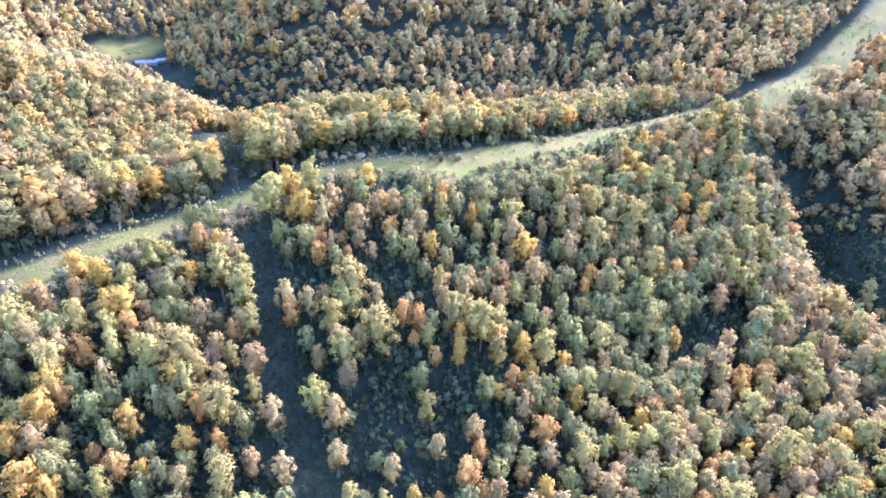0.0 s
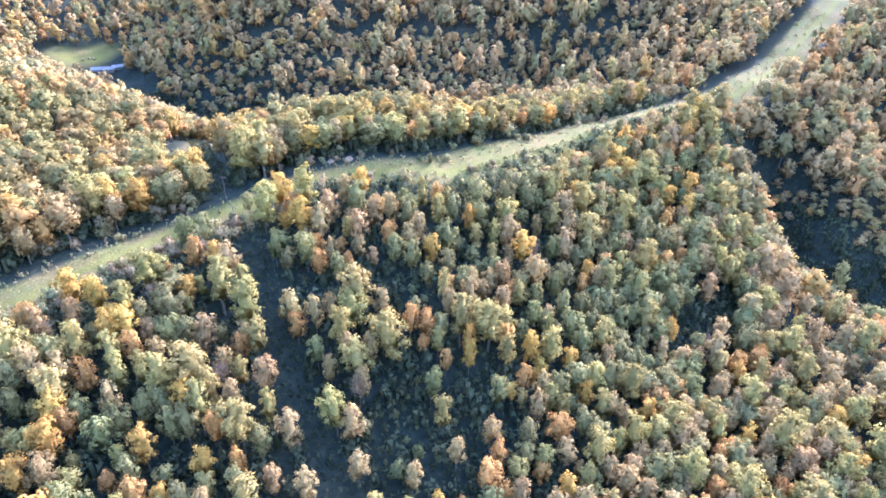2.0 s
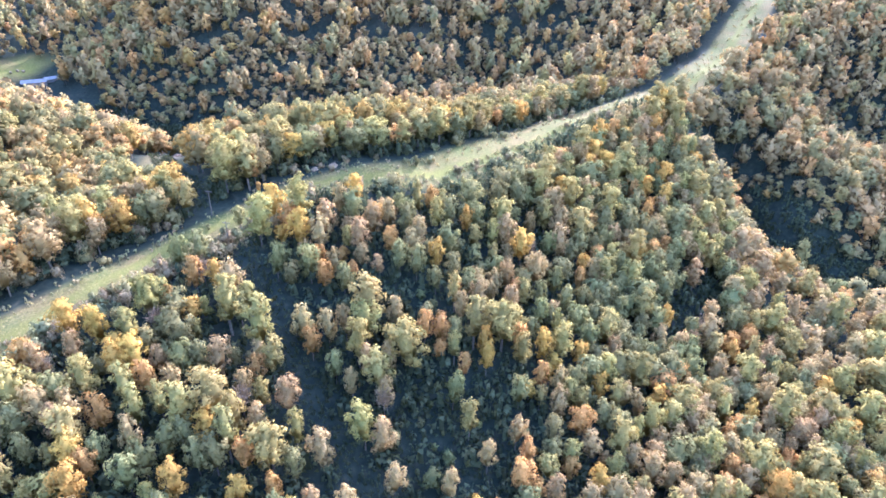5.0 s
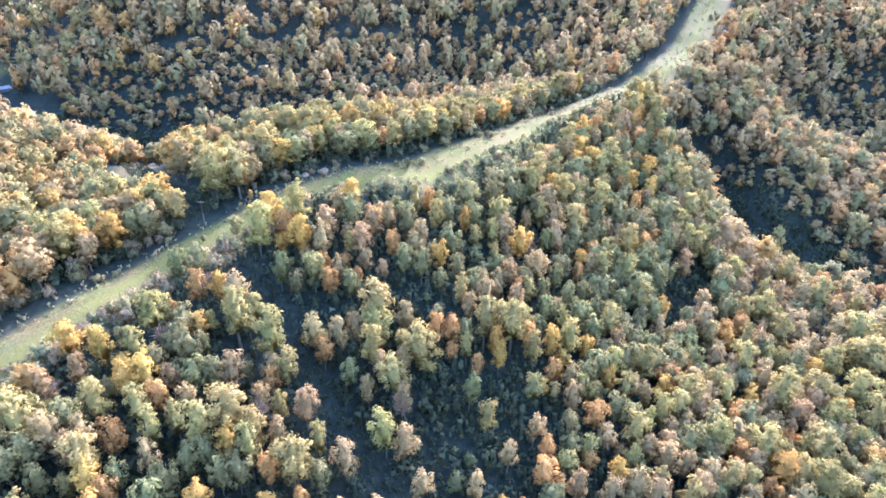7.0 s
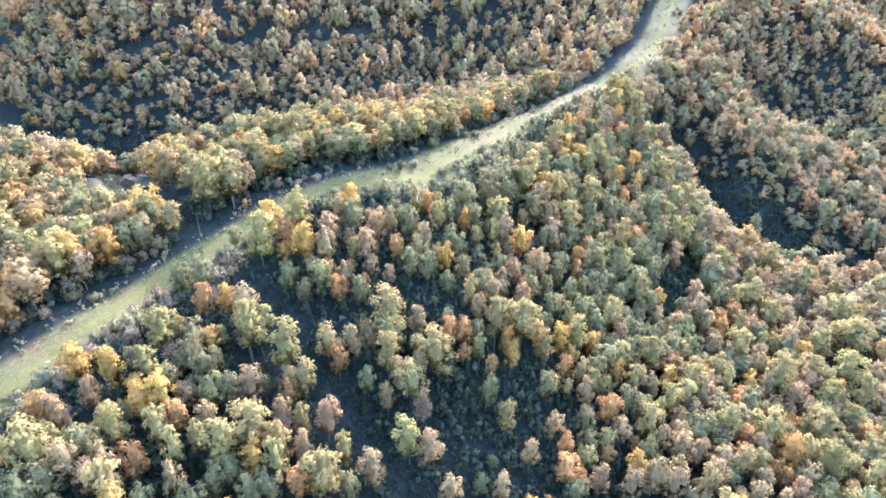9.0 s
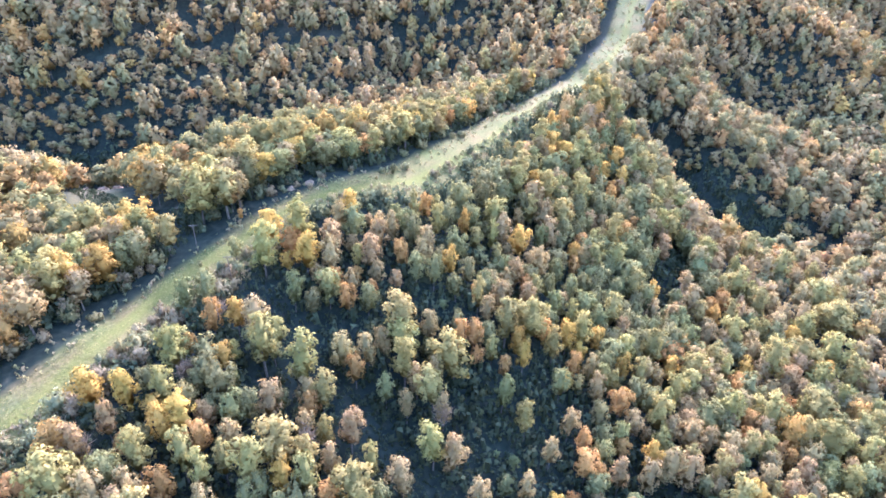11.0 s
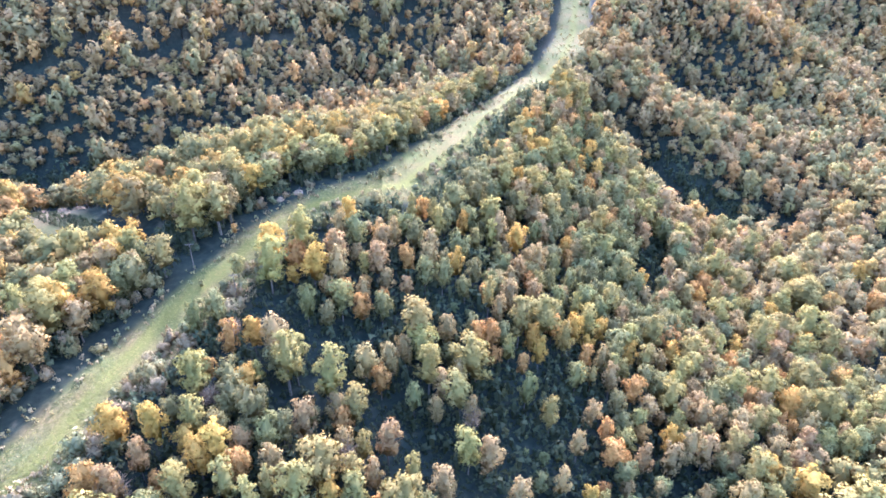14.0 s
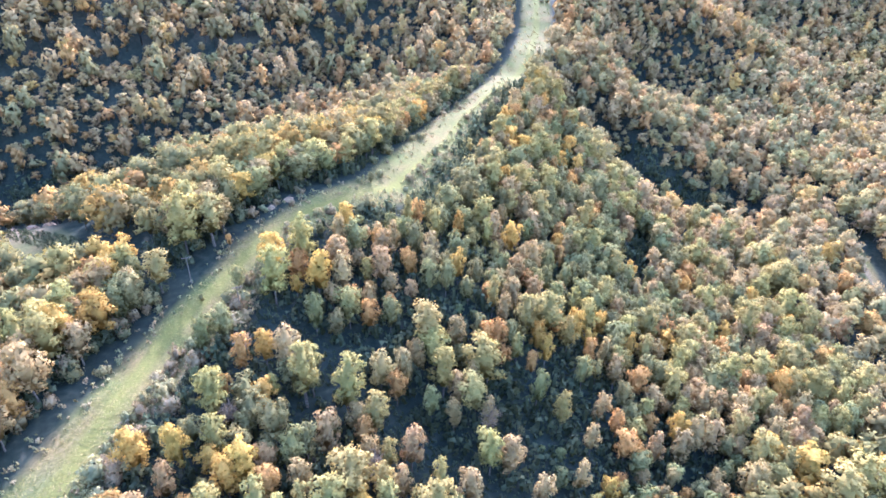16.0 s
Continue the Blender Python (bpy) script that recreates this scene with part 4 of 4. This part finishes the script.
def utility_pole(x, y, tall, turn):
    root = tagged(new("utility_pole"), "weathered wooden utility pole with a crossarm beside the right-of-way", "utility pole", "pole line")
    root.matrix_basis = pose(x, y, on_ground(x, y), 0, 0, turn)
    part("shaft", *tube([(0, 0, -0.8), (0, 0, tall)], [0.15, 0.09], 10), POLE_WOOD, root)
    part("crossarm", *box(-1.3, 1.3, 0.13, 0.26, tall - 0.75, tall - 0.6), POLE_WOOD, root)
    for sx in (-1, 1):
        part("brace", *tube([(sx * 0.08, 0.2, tall - 1.5), (sx * 0.75, 0.2, tall - 0.75)], [0.03, 0.03], 4), POLE_WOOD, root)
    for px in (-1.15, 0.45, 1.15):
        part("insulator", *tube([(px, 0.195, tall - 0.6), (px, 0.195, tall - 0.45), (px, 0.195, tall - 0.38)], [0.05, 0.07, 0.03], 8), PORCELAIN, root)


utility_pole(-73.2, 212.5, 9.6, -20)
utility_pole(-66.2, 193.0, 9.6, -20)


def brush_pile(x, y, size, seed):
    """A heap of cut branches."""
    rng = np.random.default_rng(seed)
    root = tagged(new("brush_pile"), "grey heap of cut branches in the clearing", "brush pile", "brush piles")
    root.matrix_basis = pose(x, y, on_ground(x, y), 0, 0, rng.uniform(0, 360))
    v, f = [(0, 0, size * 0.5)], []
    for i, (share, up) in enumerate(((0.35, 0.46), (0.65, 0.32), (0.9, 0.12), (1.0, -0.1))):
        for j in range(12):
            r = size * 0.8 * share * rng.uniform(0.8, 1.2)
            v.append((r * math.cos(j * math.pi / 6), r * math.sin(j * math.pi / 6), size * up * rng.uniform(0.75, 1.2)))
            a, b = 1 + i * 12 + j, 1 + i * 12 + (j + 1) % 12
            f += [(0, a, b)] if i == 0 else [(a - 12, a, b), (a - 12, b, b - 12)]
    part("heap", v, f, TWIG, root)
    for k in range(18):
        a, b = rng.uniform(-0.8, 0.8, 2) * size, rng.uniform(-0.8, 0.8, 2) * size
        part("branch", *tube([(a[0], a[1], 0.0), (b[0], b[1], size * rng.uniform(0.4, 0.75))], [0.12, 0.05], 5), BARK, root)


for k, (x, y, size) in enumerate([(-105, 329, 3.2), (-99, 327, 3.0), (-112, 328, 2.6), (-30, 237, 2.2), (-37, 236, 1.8)]):
    brush_pile(x, y, size, 500 + k)


def farm_shed(x, y, turn, long, wide, eaves, ridge):
    root = tagged(new("farm_shed"), "long low farm shed with a pale grey metal roof", "shed", "farm sheds")
    root.matrix_basis = pose(x, y, on_ground(x, y, 0.3), 0, 0, turn)
    a, b = long / 2, wide / 2
    v, f = box(-a, a, -b, b, 0, eaves)
    v += [(-a, 0, ridge - 0.15), (a, 0, ridge - 0.15)]
    f += [(4, 6, 8), (5, 9, 7)]
    part("wall", v, f, BOARD, root)
    o, t = 0.5, 0.12
    for s in (-1, 1):
        low = (s * (b + o), eaves - o * (ridge - eaves) / b)
        v = [(x0, y0, z0 + dz) for dz in (0, t) for x0 in (-a - o, a + o) for y0, z0 in (low, (0, ridge))]
        f = [(0, 2, 3), (0, 3, 1), (4, 5, 7), (4, 7, 6), (0, 4, 6), (0, 6, 2), (1, 3, 7), (1, 7, 5), (0, 1, 5), (0, 5, 4), (2, 6, 7), (2, 7, 3)]
        part("roof", v, f, ROOF_METAL, root, "pale grey corrugated metal roof")
    part("door", *box(-1.5, 1.5, -b - 0.06, -b + 0.02, 0.1, eaves * 0.85), ROOF_METAL, root, "wide sliding metal door")


farm_shed(-221, 486, 12, 15, 6, 2.6, 3.8)
farm_shed(-212, 491, 30, 7, 5, 2.4, 3.4)


def round_bale(x, y, turn):
    root = tagged(new("round_bale"), "round straw bale lying in the far meadow", "hay bale", "hay bales")
    root.matrix_basis = pose(x, y, on_ground(x, y), 0, 0, turn)
    ring = np.arange(16) * math.pi / 8
    v = [(sx, 0.8 * math.cos(a), 0.8 + 0.8 * math.sin(a)) for sx in (-0.7, 0.7) for a in ring] + [(-0.62, 0, 0.8), (0.62, 0, 0.8)]
    f = []
    for j in range(16):
        k = (j + 1) % 16
        f += [(j, k, 16 + k), (j, 16 + k, 16 + j), (32, k, j), (33, 16 + j, 16 + k)]
    part("bale", v, f, TWIG, root)


for x, y, turn in [(-236, 492, 20), (-233, 496, 70), (-230, 497, 40)]:
    round_bale(x, y, turn)
